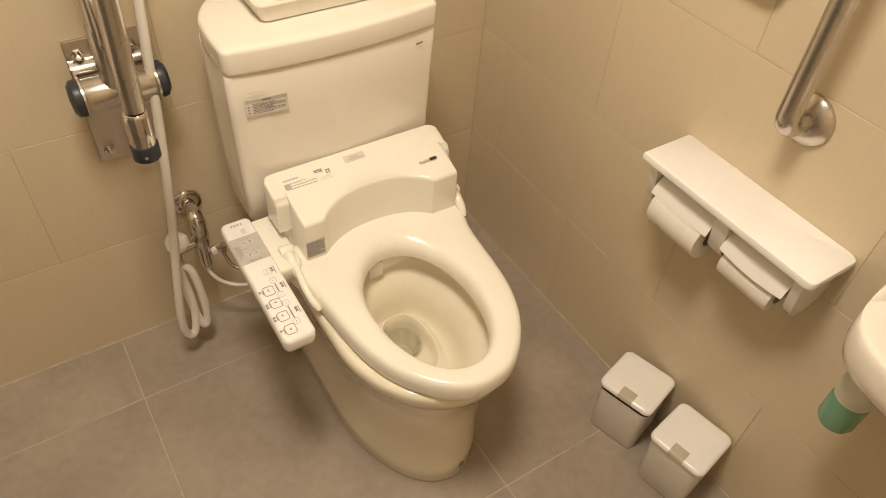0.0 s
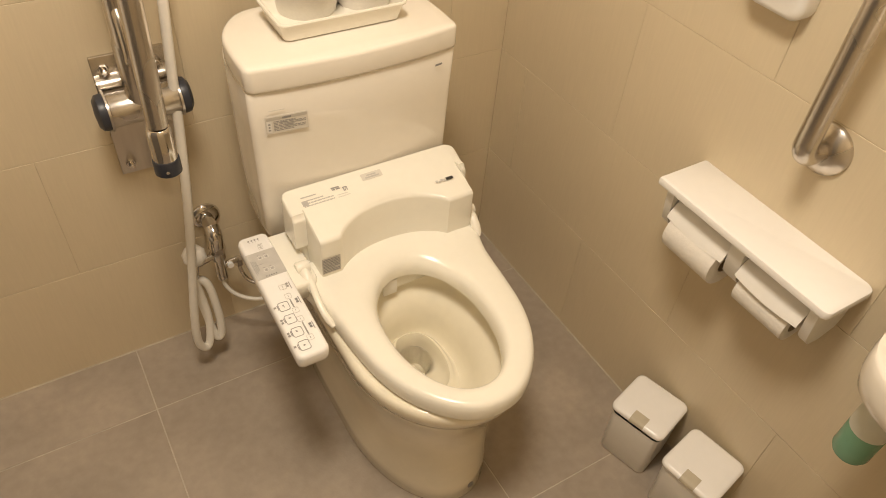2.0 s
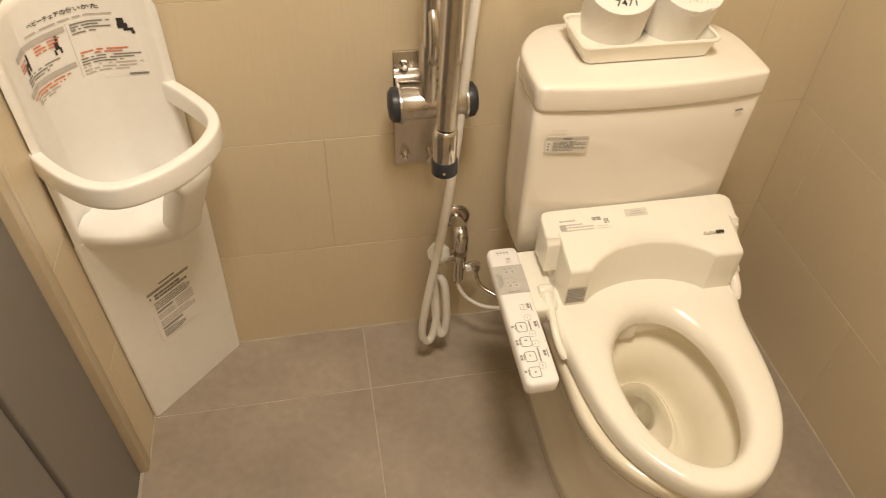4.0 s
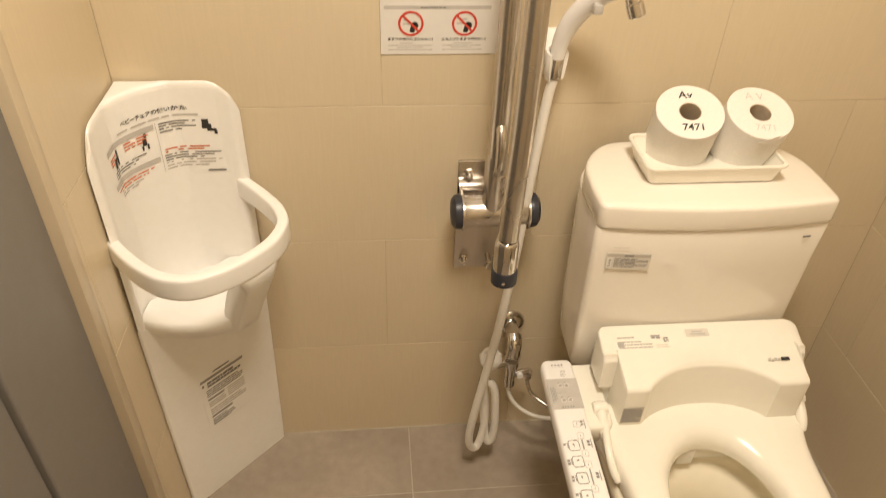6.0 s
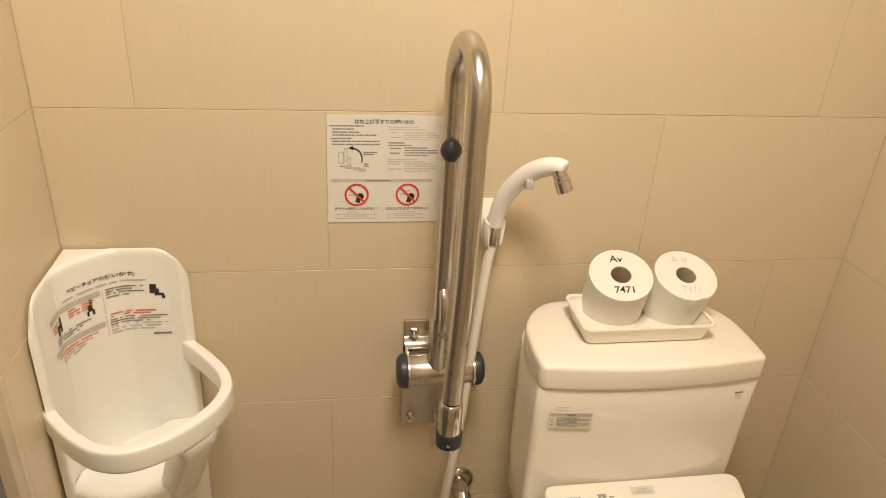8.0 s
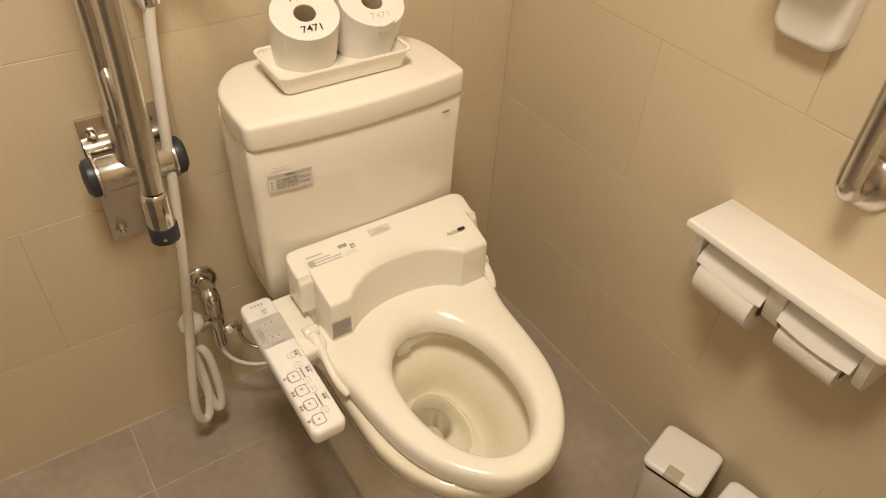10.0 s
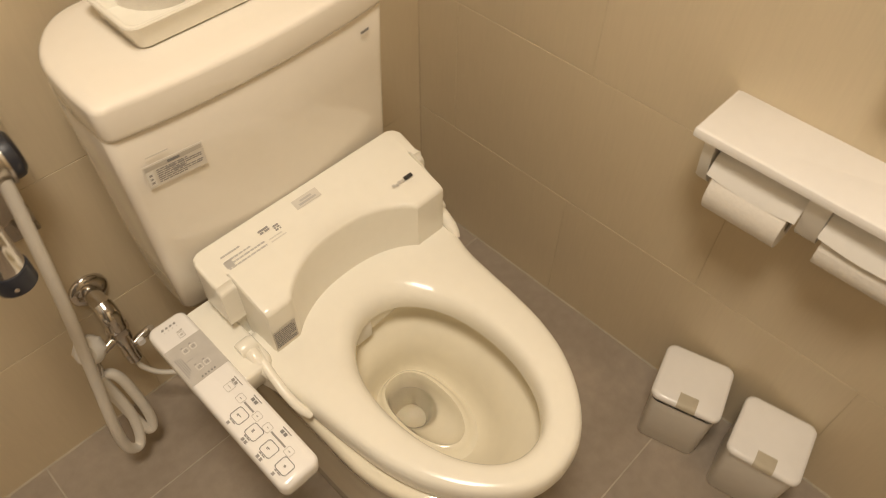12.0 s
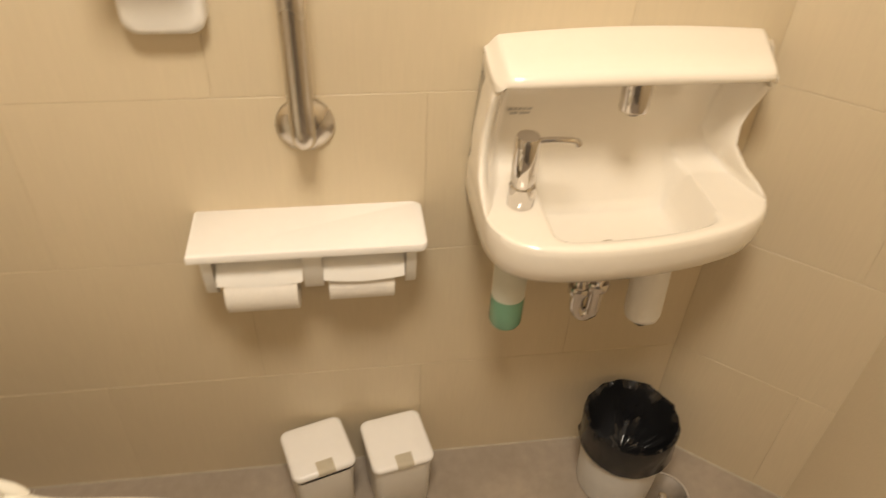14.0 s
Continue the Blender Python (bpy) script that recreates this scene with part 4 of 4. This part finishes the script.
    part("nut", lathe([(.0195, 0), (.0195, .015)], m=turn_to((-.7785, -.068, .305), (0, 0, 1)), n=6), M_CHROME, v)
    part("cross_pipe", tube([(-.779, -.068, .298), (-.835, -.078, .292)], .0085, 14), M_CHROME, v)
    part("knob", lathe([(.015, 0), (.022, .004), (.026, .013), (.025, .028), (.018, .035), (.0, .036)], m=turn_to((-.822, -.078, .325), (-.5, -.6, .4)), n=8), M_WHITE, v, "white faceted plastic knob")
    part("outlet", tube([(-.835, -.078, .30), (-.840, -.083, .275), (-.8435, -.0875, .252)], .0105, 14), M_CHROME, v)
    part("nut", lathe([(.0135, 0), (.0135, .014)], m=turn_to((-.8435, -.0875, .246), (.2, .25, 1)), n=6), M_CHROME, v)
    part("lower_body", tube([(-.779, -.068, .285), (-.780, -.069, .24), (-.779, -.069, .222)], .0130, 16), M_CHROME, v)
    part("side_tap", tube([(-.779, -.068, .252), (-.752, -.064, .256), (-.735, -.062, .256)], .0075, 12), M_CHROME, v)
    part("tap_screw", lathe([(.007, 0), (.007, .008)], m=turn_to((-.757, -.07, .256), (0, -1, 0)), n=14), M_WHITE_GLOSS, v)
    part("tap_nut", lathe([(.0105, 0), (.0105, .018)], m=turn_to((-.735, -.062, .238), (0, 0, 1)), n=6), M_CHROME, v)
    part("supply_tube", tube(glide([(-.735, -.062, .24), (-.733, -.065, .215), (-.72, -.08, .19), (-.68, -.11, .18), (-.63, -.14, .19)], 6), .0045, 10), M_STEEL, v)
    part("supply_tube", tube(glide([(-.779, -.069, .225), (-.777, -.075, .195), (-.755, -.09, .165), (-.71, -.115, .155), (-.63, -.15, .18)], 6), .0048, 10), M_HOSE, v)
    return h


build_shower()


# ---- spare rolls in their tray on the cistern ----
def build_tray():
    t = thing("tray", (-.51, -.13, .84), "shallow ivory plastic tray on the cistern lid", "tray")
    x0, x1, y0, y1 = -.611, -.389, -.182, -.084
    def ring(e, z, r):
        return rounded_plan(x0 - e, x1 + e, y0 - e, y1 + e, z, r)
    part("tray_body", loft([ring(0, .8405, .012), ring(.001, .8405, .012), ring(.0095, .872, .014), ring(.0075, .872, .013), ring(-.002, .8435, .011)]), M_PLASTIC, t)
    part("rim", loft([ring(.0095, .8705, .014), ring(.0125, .8710, .015), ring(.0135, .8735, .016), ring(.0125, .8760, .015), ring(.0095, .8765, .014), ring(.0070, .8750, .013), ring(.0068, .8705, .013)], wrap=True), M_PLASTIC, t)
    return t


build_tray()


def build_roll(at, axis, label, ink, thick, swirl, word):
    ax = Vector(axis).normalized()
    t = thing("toilet_roll", at, label, "toilet roll", "spare rolls in the tray")
    m = turn_to(at, ax)
    # local y of the face towards the room's back
    up = Vector((0, 1, 0)) - ax * ax.y
    right = up.cross(ax)
    face = plane_frame(Vector(at) + ax * .0935, right, ax)
    R, L, C = .0575, .093, .0190
    part("paper", lathe([(C, 0), (R - .001, 0), (R, .001), (R, L - .001), (R - .001, L), (C, L), (C, 0)], m=m, n=56, caps=False), M_TISSUE, t)
    part("core", lathe([(C - .001, .0008), (C + .0002, .0008), (C + .0002, L - .0008), (C - .001, L - .0008), (C - .001, .0008)], m=m, n=32, caps=False), M_CARD, t, "brown cardboard core")
    rot = Matrix.Rotation(radians(swirl), 4, "Z")
    writing(word, .0215, face @ rot @ Matrix.Translation((-.004, .035, 0)), ink, t, "handwriting", bold=thick)
    writing("7471", .0195, face @ rot @ Matrix.Translation((.002, -.034, 0)), ink, t, "handwriting", bold=thick)
    return t


build_roll((-.531, -.078, .855), (-.09, -.40, .91), "white toilet roll marked in thick black pen, tilted in the tray", M_BLACK, .0002, -8, "Av")
r2 = build_roll((-.416, -.084, .852), (0.0, -.38, .925), "white toilet roll marked in thin grey pen, tilted in the tray", M_LIGHTGREY, -.0004, -4, "A V")
bm = bmesh.new()
pts = [(-.437, -.1735, .910), (-.402, -.1760, .925), (-.410, -.1690, .903), (-.430, -.1650, .897)]
loft([pts, [(x, y - .0006, z) for x, y, z in pts]], bm=bm)
part("loose_sheet", bm, M_TISSUE, r2, smooth=0)

# ---- paper holder with shelf ----
def build_paper_holder():
    p = thing("toilet_paper_holder", (0, -.825, .65), "white twin toilet paper holder with a shelf on top", "paper holder")
    rings = []
    for e, z in ((.003, .688), (.0005, .6895), (0, .692), (0, .700), (.001, .7025), (.004, .704)):
        rings.append(rounded_plan(-.113 + e, -.0005, -1.006 + e, -.645 - e, z, [.002, .002, .012, .012]))
    part("shelf", loft(rings), M_WHITE_GLOSS, p, "smooth white shelf")
    part("back_plate", box(-.012, -.0005, -.985, -.664, .61, .6885, .004), M_WHITE, p)
    for y0, y1 in ((-.676, -.660), (-.842, -.812), (-.990, -.974)):
        prof = [(-.004, .6885), (-.098, .6885), (-.096, .66), (-.088, .612), (-.072, .594), (-.045, .592), (-.012, .606), (-.004, .63)]
        part("side_bracket", loft([[(x, y0, z) for x, z in prof], [(x, y1, z) for x, z in prof]]), M_WHITE, p)
    for y0, y1 in ((-.811, -.680), (-.971, -.843)):
        outer, inner = [], []
        for k in range(9):
            a = radians(98 + 66 * k / 8)
            outer.append((-.046 + .058 * math.cos(a), .616 + .058 * math.sin(a)))
            inner.append((-.046 + .054 * math.cos(a), .616 + .054 * math.sin(a)))
        prof = outer + inner[::-1]
        K = 12
        rg = []
        for i in range(K + 1):
            f = i / K
            sag = .006 * math.sin(math.pi * f)
            rg.append([(x, y0 + (y1 - y0) * f, z - (sag if z < .64 else sag * max(0, (.66 - z) / .02) if z < .66 else 0)) for x, z in prof])
        part("cover_flap", loft(rg), M_WHITE, p, "curved white cover flap", smooth=50)
    return p


build_paper_holder()


def build_mounted_roll(y0, y1, x, z, R, label, torn):
    t = thing("toilet_roll", (x, (y0 + y1) / 2, z), label, "toilet roll", "rolls in the holder")
    m = turn_to((x, y0, z), (0, 1, 0))
    L = y1 - y0
    part("paper", lathe([(.019, 0), (R, 0), (R + .0003, .001), (R + .0003, L - .001), (R, L), (.019, L), (.019, 0)], m=m, n=44, caps=False), M_TISSUE, t)
    part("core", lathe([(.018, .001), (.0192, .001), (.0192, L - .001), (.018, L - .001), (.018, .001)], m=m, n=24, caps=False), M_CARD, t)
    if torn:
        bm = bmesh.new()
        rng = random.Random(5)
        n, rows = 18, []
        for j in range(5):
            row = []
            for i in range(n + 1):
                a = radians(168 + 11 * j + (rng.uniform(-3, 3) if j == 4 else 0))
                row.append(bm.verts.new((x + (R + .0012) * math.cos(a), y0 + .001 + (L - .002) * i / n, z + (R + .0012) * math.sin(a))))
            rows.append(row)
        for a, b in zip(rows, rows[1:]):
            for i in range(n):
                bm.faces.new((a[i], a[i + 1], b[i + 1], b[i]))
        part("loose_sheet", bm, M_TISSUE, t)
    return t


build_mounted_roll(-.801, -.689, -.062, .602, .046, "white toilet roll, nearly full, in the paper holder", False)
build_mounted_roll(-.955, -.850, -.060, .602, .037, "white toilet roll, half used and torn, in the paper holder", True)


# ---- upright grab bar on the wall ----
def build_wall_bar():
    g = thing("wall_grab_bar", (0, -.832, .855), "brushed steel upright grab bar with round wall flanges", "grab bar")
    Y = -.832
    for z in (.855, 1.65):
        part("flange", lathe([(.0435, 0), (.0435, .004), (.041, .007), (.026, .018), (.019, .019)], m=turn_to((-.0005, Y, z), (-1, 0, 0)), n=40), M_STEEL, g, "round domed wall flange")
    pts = [(-.012, Y, .855), (-.030, Y, .855)]
    pts += [(-.034 - .032 * math.sin(radians(a)), Y, .887 - .032 * math.cos(radians(a))) for a in range(10, 95, 10)]
    pts += [(-.066, Y, .95), (-.066, Y, 1.25), (-.066, Y, 1.60)]
    pts += [(-.034 - .032 * math.cos(radians(a)), Y, 1.618 + .032 * math.sin(radians(a))) for a in range(10, 95, 10)]
    pts += [(-.012, Y, 1.65)]
    part("rail", tube(pts, .0172, 24), M_STEEL, g, "bent brushed steel tube")
    return g


build_wall_bar()


# ---- wall dispenser ----
def build_dispenser():
    d = thing("wall_dispenser", (0, -.67, 1.1), "white plastic wall dispenser with a projecting head", "dispenser")
    rings = []
    for e, x in ((.0, -.0005), (0, -.024), (.003, -.030), (.010, -.033)):
        ring = rounded_plan(-.722 + e, -.616 - e, 1.006 + e, 1.30 - e, 0, .022)
        rings.append([(x, y, z) for y, z, _ in ring])
    part("back_plate", loft(rings), M_WHITE, d)
    rings = []
    for z, dep, e in ((1.128, .070, .012), (1.132, .088, .006), (1.142, .100, .001), (1.17, .104, 0), (1.26, .100, 0), (1.288, .092, .004), (1.298, .07, .012)):
        rings.append(rounded_plan(-dep, -.028, -.724 + e, -.614 - e, z, [.002, .002, .022, .022]))
    part("head", loft(rings), M_WHITE_GLOSS, d, "glossy white projecting head")
    part("nozzle", lathe([(.009, 0), (.009, .012), (.007, .014)], m=turn_to((-.07, -.67, 1.128), (0, 0, -1)), n=16), M_DARK, d)
    return d


build_dispenser()


# ---- two small bins with tape on their lids ----
def build_bin(cx, cy, yaw, height, label, ajar):
    b = thing("sanitary_bin", (cx, cy, 0), label, "bin", "small bins by the wall")
    m = Matrix.Translation((cx, cy, 0)) @ Matrix.Rotation(radians(yaw), 4, "Z")
    def ring(w, d, z, r):
        return rounded_plan(-w, w, -d, d, z, r)
    part("bin_body", loft([ring(.054, .054, .001, .012), ring(.056, .056, .004, .014), ring(.060, .059, height - .022, .016), ring(.0605, .0595, height - .016, .016), ring(.057, .056, height - .016, .014), ring(.052, .051, .006, .012)], m=m), M_WHITE, b)
    tilt = m @ Matrix.Translation((.06, 0, height - .015)) @ Matrix.Rotation(radians(ajar), 4, "Y") @ Matrix.Translation((-.06, 0, 0))
    part("inner_liner", loft([ring(.0605, .0595, height - .0155, .016), ring(.0620, .0605, height - .0135, .016), ring(.055, .053, height - .0130, .014)], m=m), M_DARK, b)
    lid = part("lid", loft([ring(.063, .0625, .001, .016), ring(.0645, .064, .003, .017), ring(.0645, .064, .009, .017), ring(.0625, .062, .0135, .016), ring(.057, .0565, .0155, .014), ring(.03, .03, .0165, .01)], m=tilt), M_WHITE_GLOSS, b, "glossy white lid", smooth=60)
    tp = [(-.0652, .004), (-.0652, .0105), (-.0630, .0140), (-.057, .0160), (-.038, .01675)]
    bm = loft([[tilt @ Vector((x - .0003 if k < 2 else x, y, z + .0002)) for k, (x, z) in enumerate(tp)] for y in (-.019, .015)], False, False, closed=False)
    part("tape", bm, M_TAPE, lid, "strip of beige tape")
    return b


build_bin(-.079, -.798, 16, .162, "small white square bin, lid taped and slightly ajar", 3.5)
build_bin(-.077, -.957, 11, .164, "small white square bin, lid taped shut", 0.4)


# ---- small wall basin ----
def build_basin():
    s = thing("wash_basin", (0, -1.33, .7), "small ivory ceramic wall basin with a canopy back", "wash basin")
    YB = -1.306

    def smooth(v):
        v = max(0.0, min(1.0, v))
        return v * v * (3 - 2 * v)

    def left_hw(z):
        return .214 + .012 * smooth((.95 - z) / .17)

    def right_hw(z):
        return .198 - .014 * smooth((.94 - z) / .09) + .048 * smooth((.83 - z) / .075)

    cols = []
    for t in range(97):
        c = math.sin(math.pi / 2 * (-1 + t / 48))
        a = abs(c)
        sq = 6.0
        y77 = YB - (right_hw(.77) if c > 0 else left_hw(.77)) * c
        dep = max(.004, (.229 - .68 * (y77 + 1.235) ** 2) * max(0.0, 1 - a ** sq) ** (1 / sq))
        bay = smooth((-y77 - 1.172) / .026) * smooth((1.432 + y77) / .030)
        can = max(.03, max(0.0, 1 - a ** 12) ** (1 / 12))
        end = smooth((a - .80) / .19)
        camber = 1 - c * c
        pts = []                                   # depth, height, half-width factor
        for x, z in ((.0006, .985), (.006, .985), (.02, .983), (.06, .976), (.094, .970), (.102, .966), (.1065, .959), (.1055, .954), (.100, .9505), (.088, .950), (.062, .947)):
            back = .028 * (1 - x / .1065) if z > .958 and c > 0 else 0.0
            round_off = .016 * smooth((a - .90) / .10) if z > .955 else 0.0
            pts.append((max(.0006, x * (can if x > .03 else 1) + (.010 * camber if x > .03 else 0)), z + .010 * camber * (1 if z > .955 else .6) - round_off, 1.0, back))
        for z, base, fl in ((.935, .028, .066), (.915, .016, .070), (.89, .011, .066), (.86, .009, .064), (.83, .009, .070), (.80, .014, .084), (.786, .022, .092), (.778, .034, .096), (.773, .048, .096)):
            base = base - max(0.0, base - .011) * .85 * bay
            pts.append((min(base + fl * end, max(dep, .05 * can)) if z < .80 else base + fl * end * can, z, 1.0, 0.0))
        xb = pts[-1][0]
        xr = max(xb + .0005, dep - .010)
        for k in range(1, 25):
            x = xb + (xr - xb) * k / 24
            q = bay * smooth((x - .010) / .034) * smooth((dep - .021 - x) / .024)
            pts.append((x, .7712 - .068 * q - .010 * q * camber, 1.0, 0.0))
        for f, z, g in ((.985, .7705, 1.0), (1.0, .766, 1.0), (1.006, .756, 1.003), (1.0, .730, 1.0), (.975, .708, .985), (.92, .694, .955), (.80, .684, .87), (.55, .677, .66), (.25, .673, .40), (.003, .672, .30)):
            pts.append((max(.0006, dep * f) if f > .01 else .0006, z, g, 0.0))
        col = []
        for x, z, g, back in pts:
            h = (right_hw(z) + back if c > 0 else left_hw(z)) * g
            col.append((-x, YB - h * c, z))
        cols.append(col)
    part("ceramic_body", loft(cols), M_IVORY, s, "one-piece ceramic bowl, back and canopy", smooth=60)
    part("drain", lathe([(.0, .0), (.016, .0), (.018, .001), (.014, .002), (.0, .0025)], m=Matrix.Translation((-.135, -1.29, .694)), n=28), M_CHROME, s)
    part("sensor_spout", lathe([(.0, 0), (.010, 0), (.0195, .001), (.021, .004), (.021, .046)], m=turn_to((-.090, -1.296, .908), (.10, 0, 1)), n=28), M_CHROME, s, "chrome sensor spout")
    part("aerator", lathe([(.008, 0), (.008, .006)], m=turn_to((-.0905, -1.296, .9025), (.10, 0, 1)), n=16), M_DARK, s)
    m = plane_frame((-.0108, -1.1545, .870), (0, -1, 0), (-1, 0, 0))
    bars([(-.020, .003, .007), (-.011, .003, .004), (-.005, .003, .006), (.003, .003, .005), (.010, .003, .007), (-.017, -.004, .012), (-.002, -.004, .016)], m, .0036, M_LIGHTGREY, "maker_mark", s)
    trap = [(-.115, -1.292, .69), (-.115, -1.292, .55), (-.113, -1.288, .532), (-.110, -1.279, .525), (-.107, -1.270, .532), (-.105, -1.266, .55), (-.105, -1.266, .60), (-.06, -1.266, .615), (-.002, -1.266, .615)]
    part("drain_trap", tube(glide(trap, 5), .0125, 16), M_CHROME, s, "chrome drain trap")
    for x, y, z in ((-.115, -1.292, .590), (-.105, -1.266, .572)):
        part("trap_nut", lathe([(.0175, 0), (.019, .003), (.019, .014), (.0175, .017)], m=Matrix.Translation((x, y, z)), n=12), M_CHROME, s)
    return s


build_basin()


def build_soap():
    s = thing("soap_dispenser", (-.114, -1.145, .64), "chrome deck soap pump with a green-filled bottle below", "soap dispenser")
    at = (-.114, -1.141, .771)
    part("pump", lathe([(.018, 0), (.0195, .002), (.0195, .035), (.0165, .037), (.0165, .042), (.0185, .046), (.0185, .112), (.0165, .117), (.0, .118)], m=Matrix.Translation(at), n=28), M_CHROME, s)
    part("spout", tube(glide([(-.114, -1.150, .879), (-.116, -1.180, .881), (-.118, -1.207, .879), (-.119, -1.214, .872)], 4), .0048, 12), M_CHROME, s)
    part("bottle", lathe([(.016, .0), (.025, .0), (.0275, -.006), (.0275, -.07)], m=Matrix.Translation((-.119, -1.139, .664)), n=28), M_BOTTLE, s, "frosted upper half of the bottle")
    part("soap", lathe([(.0275, 0), (.0278, -.002), (.0278, -.055), (.025, -.062), (.0, -.064)], m=Matrix.Translation((-.119, -1.139, .594)), n=28), M_GREEN, s, "green liquid soap")
    return s


build_soap()
b = thing("bracket", (-.03, -1.17, .55), "dark metal bracket under the basin", "bracket")
part("bracket_arm", box(-.045, -.001, -1.192, -1.172, .55, .655, .003), M_STEEL, b)
b = thing("spare_bottle", (-.09, -1.40, .55), "pale cylindrical bottle fixed under the basin", "bottle")
part("bottle_body", lathe([(.0, 0), (.020, 0), (.030, .008), (.033, .02), (.033, .165)], m=turn_to((-.088, -1.403, .480), (.10, 0.0, 1)), n=28), M_WHITE, b)
part("bottle_tip", lathe([(.0, 0), (.010, 0), (.011, .004), (.011, .012)], m=turn_to((-.089, -1.403, .469), (.10, 0.0, 1)), n=16), M_DARK, b, "dark bottle tip")


# ---- waste basket with a black bag, and the floor drain ----
def build_basket():
    w = thing("waste_basket", (-.122, -1.432, 0), "pale round plastic waste basket lined with a black bag", "waste basket")
    at = Matrix.Translation((-.114, -1.434, 0)) @ Matrix.Diagonal((1, 1, 1.04, 1))
    part("basket_body", lathe([(.0, .001), (.076, .001), (.080, .005), (.0895, .195), (.0885, .197), (.087, .195), (.077, .008), (.0, .008)], m=at, n=48), M_CAN, w)
    n = 120
    rings = []
    spec = [(.0945, .138, .006), (.0955, .158, .003), (.096, .185, .002), (.0965, .205, .0015), (.0945, .213, .002), (.088, .209, .004), (.081, .198, .008), (.076, .183, .012), (.070, .166, .016), (.064, .150, .018), (.057, .136, .020), (.049, .124, .020), (.040, .114, .018), (.030, .108, .014), (.019, .104, .009), (.006, .102, .003)]
    for k, (r, z, j) in enumerate(spec):
        ring = []
        for i in range(n):
            a = 2 * math.pi * i / n
            cx, cy = r * math.cos(a), r * math.sin(a)
            fold = .9 * noise.noise(Vector((26 * cx, 26 * cy, 34 * z))) + .8 * noise.noise(Vector((58 * cx, 58 * cy, 70 * z + 4))) + .45 * noise.noise(Vector((130 * cx, 130 * cy, 120 * z + 9)))
            dz = fold * (.011 if k == 0 else .005 if k < 5 else .018)
            ring.append(((r + j * fold) * math.cos(a), (r + j * fold) * math.sin(a), z + dz))
        rings.append(ring)
    part("bag", loft(rings, cap_start=False, m=at), M_BAG, w, "crumpled glossy black plastic bag", smooth=24)
    return w


build_basket()
d = thing("floor_drain", (-.170, -1.53, 0), "round grey metal floor drain cover with a central screw", "floor drain")
part("cover", lathe([(.0, .002), (.048, .002), (.050, .0035), (.056, .0035), (.0575, .0005)], m=Matrix.Translation((-.170, -1.530, 0)), n=48), M_DRAIN, d)
part("screw", lathe([(.009, 0), (.009, .002), (.007, .003), (.0, .0032)], m=Matrix.Translation((-.172, -1.528, .0022)), n=16), M_CHROME, d)
part("rim", lathe([(.0545, .0036), (.0575, .0036), (.0575, .0042), (.0545, .0042), (.0545, .0036)], m=Matrix.Translation((-.170, -1.530, 0)), n=48, caps=False), M_CHROME, d)

# ---- tiles of the walls and the floor, one piece each ----
TILE_MESH = {}


def tile_piece(name, w, h, depth, mat, parent, place):
    """A tile of w by h lying in local x, y, face up; place carries it to its wall."""
    key = (name, round(w, 3), round(h, 3), mat.name)
    if key not in TILE_MESH:
        b = 0.0005
        rings = [[(0, 0, -depth), (w, 0, -depth), (w, h, -depth), (0, h, -depth)],
                 [(0, 0, -b), (w, 0, -b), (w, h, -b), (0, h, -b)],
                 [(b, b, 0), (w - b, b, 0), (w - b, h - b, 0), (b, h - b, 0)]]
        bm = loft(rings)
        me = bpy.data.meshes.new(name)
        bm.to_mesh(me)
        bm.free()
        me.materials.append(mat)
        TILE_MESH[key] = me
    ob = new(name, TILE_MESH[key])
    ob.parent = parent
    ob.matrix_basis = place
    return ob


def spans(a, b, phase, step, joint):
    """Pieces between a and b, with joints at phase + k * step."""
    cuts = [a]
    k = math.ceil((a - phase) / step)
    while phase + k * step < b:
        if phase + k * step > a + 0.01:
            cuts.append(phase + k * step)
        k += 1
    cuts.append(b)
    return [(p + joint / 2, q - joint / 2) for p, q in zip(cuts, cuts[1:]) if q - p > 0.012]


def tile_wall(parent, length, phases, place, joint=0.0011):
    """Rows of 0.6 x 0.3 m tiles in half bond; phases: joint offset of even and odd rows along the wall."""
    row = 0
    while row * 0.3 < CEIL - 0.01:
        z0, z1 = row * 0.3, min(row * 0.3 + 0.3, CEIL)
        for u0, u1 in spans(0, length, phases[row % 2], 0.6, joint):
            jig = (random.random() - 0.5) * 0.0004
            tile_piece("tile", u1 - u0, z1 - z0 - joint, 0.003, M_TILE, parent,
                       place @ Matrix.Translation((u0, z0 + joint / 2, jig)))
        row += 1


tile_wall(wall_back, ROOM_W, (ROOM_W - 1.357, ROOM_W - 1.057), plane_frame((-ROOM_W, 0, 0), (1, 0, 0), (0, -1, 0)))
tile_wall(wall_right, 1.55, (0.413, 0.106), plane_frame((0, 0, 0), (0, -1, 0), (-1, 0, 0)))
tile_wall(wall_left, -DOOR_Y, (-DOOR_Y - 0.285, -DOOR_Y - 0.0), plane_frame((-ROOM_W, DOOR_Y, 0), (0, 1, 0), (1, 0, 0)))
e = Vector((*BEND, 0)) - Vector((0, -1.55, 0))
tile_wall(wall_corner, OB_LEN, (0.25, 0.55), plane_frame((0, -1.55, 0), e, (e.y, -e.x, 0)))
for y0, y1 in spans(-1.84, 0, -0.192, 0.6, 0.003):
    for x0, x1 in spans(-1.52, 0, -0.408, 0.6, 0.003):
        tile_piece("floor_tile", x1 - x0, y1 - y0, 0.003, M_FLOOR, floor, Matrix.Translation((x0, y0, 0)))
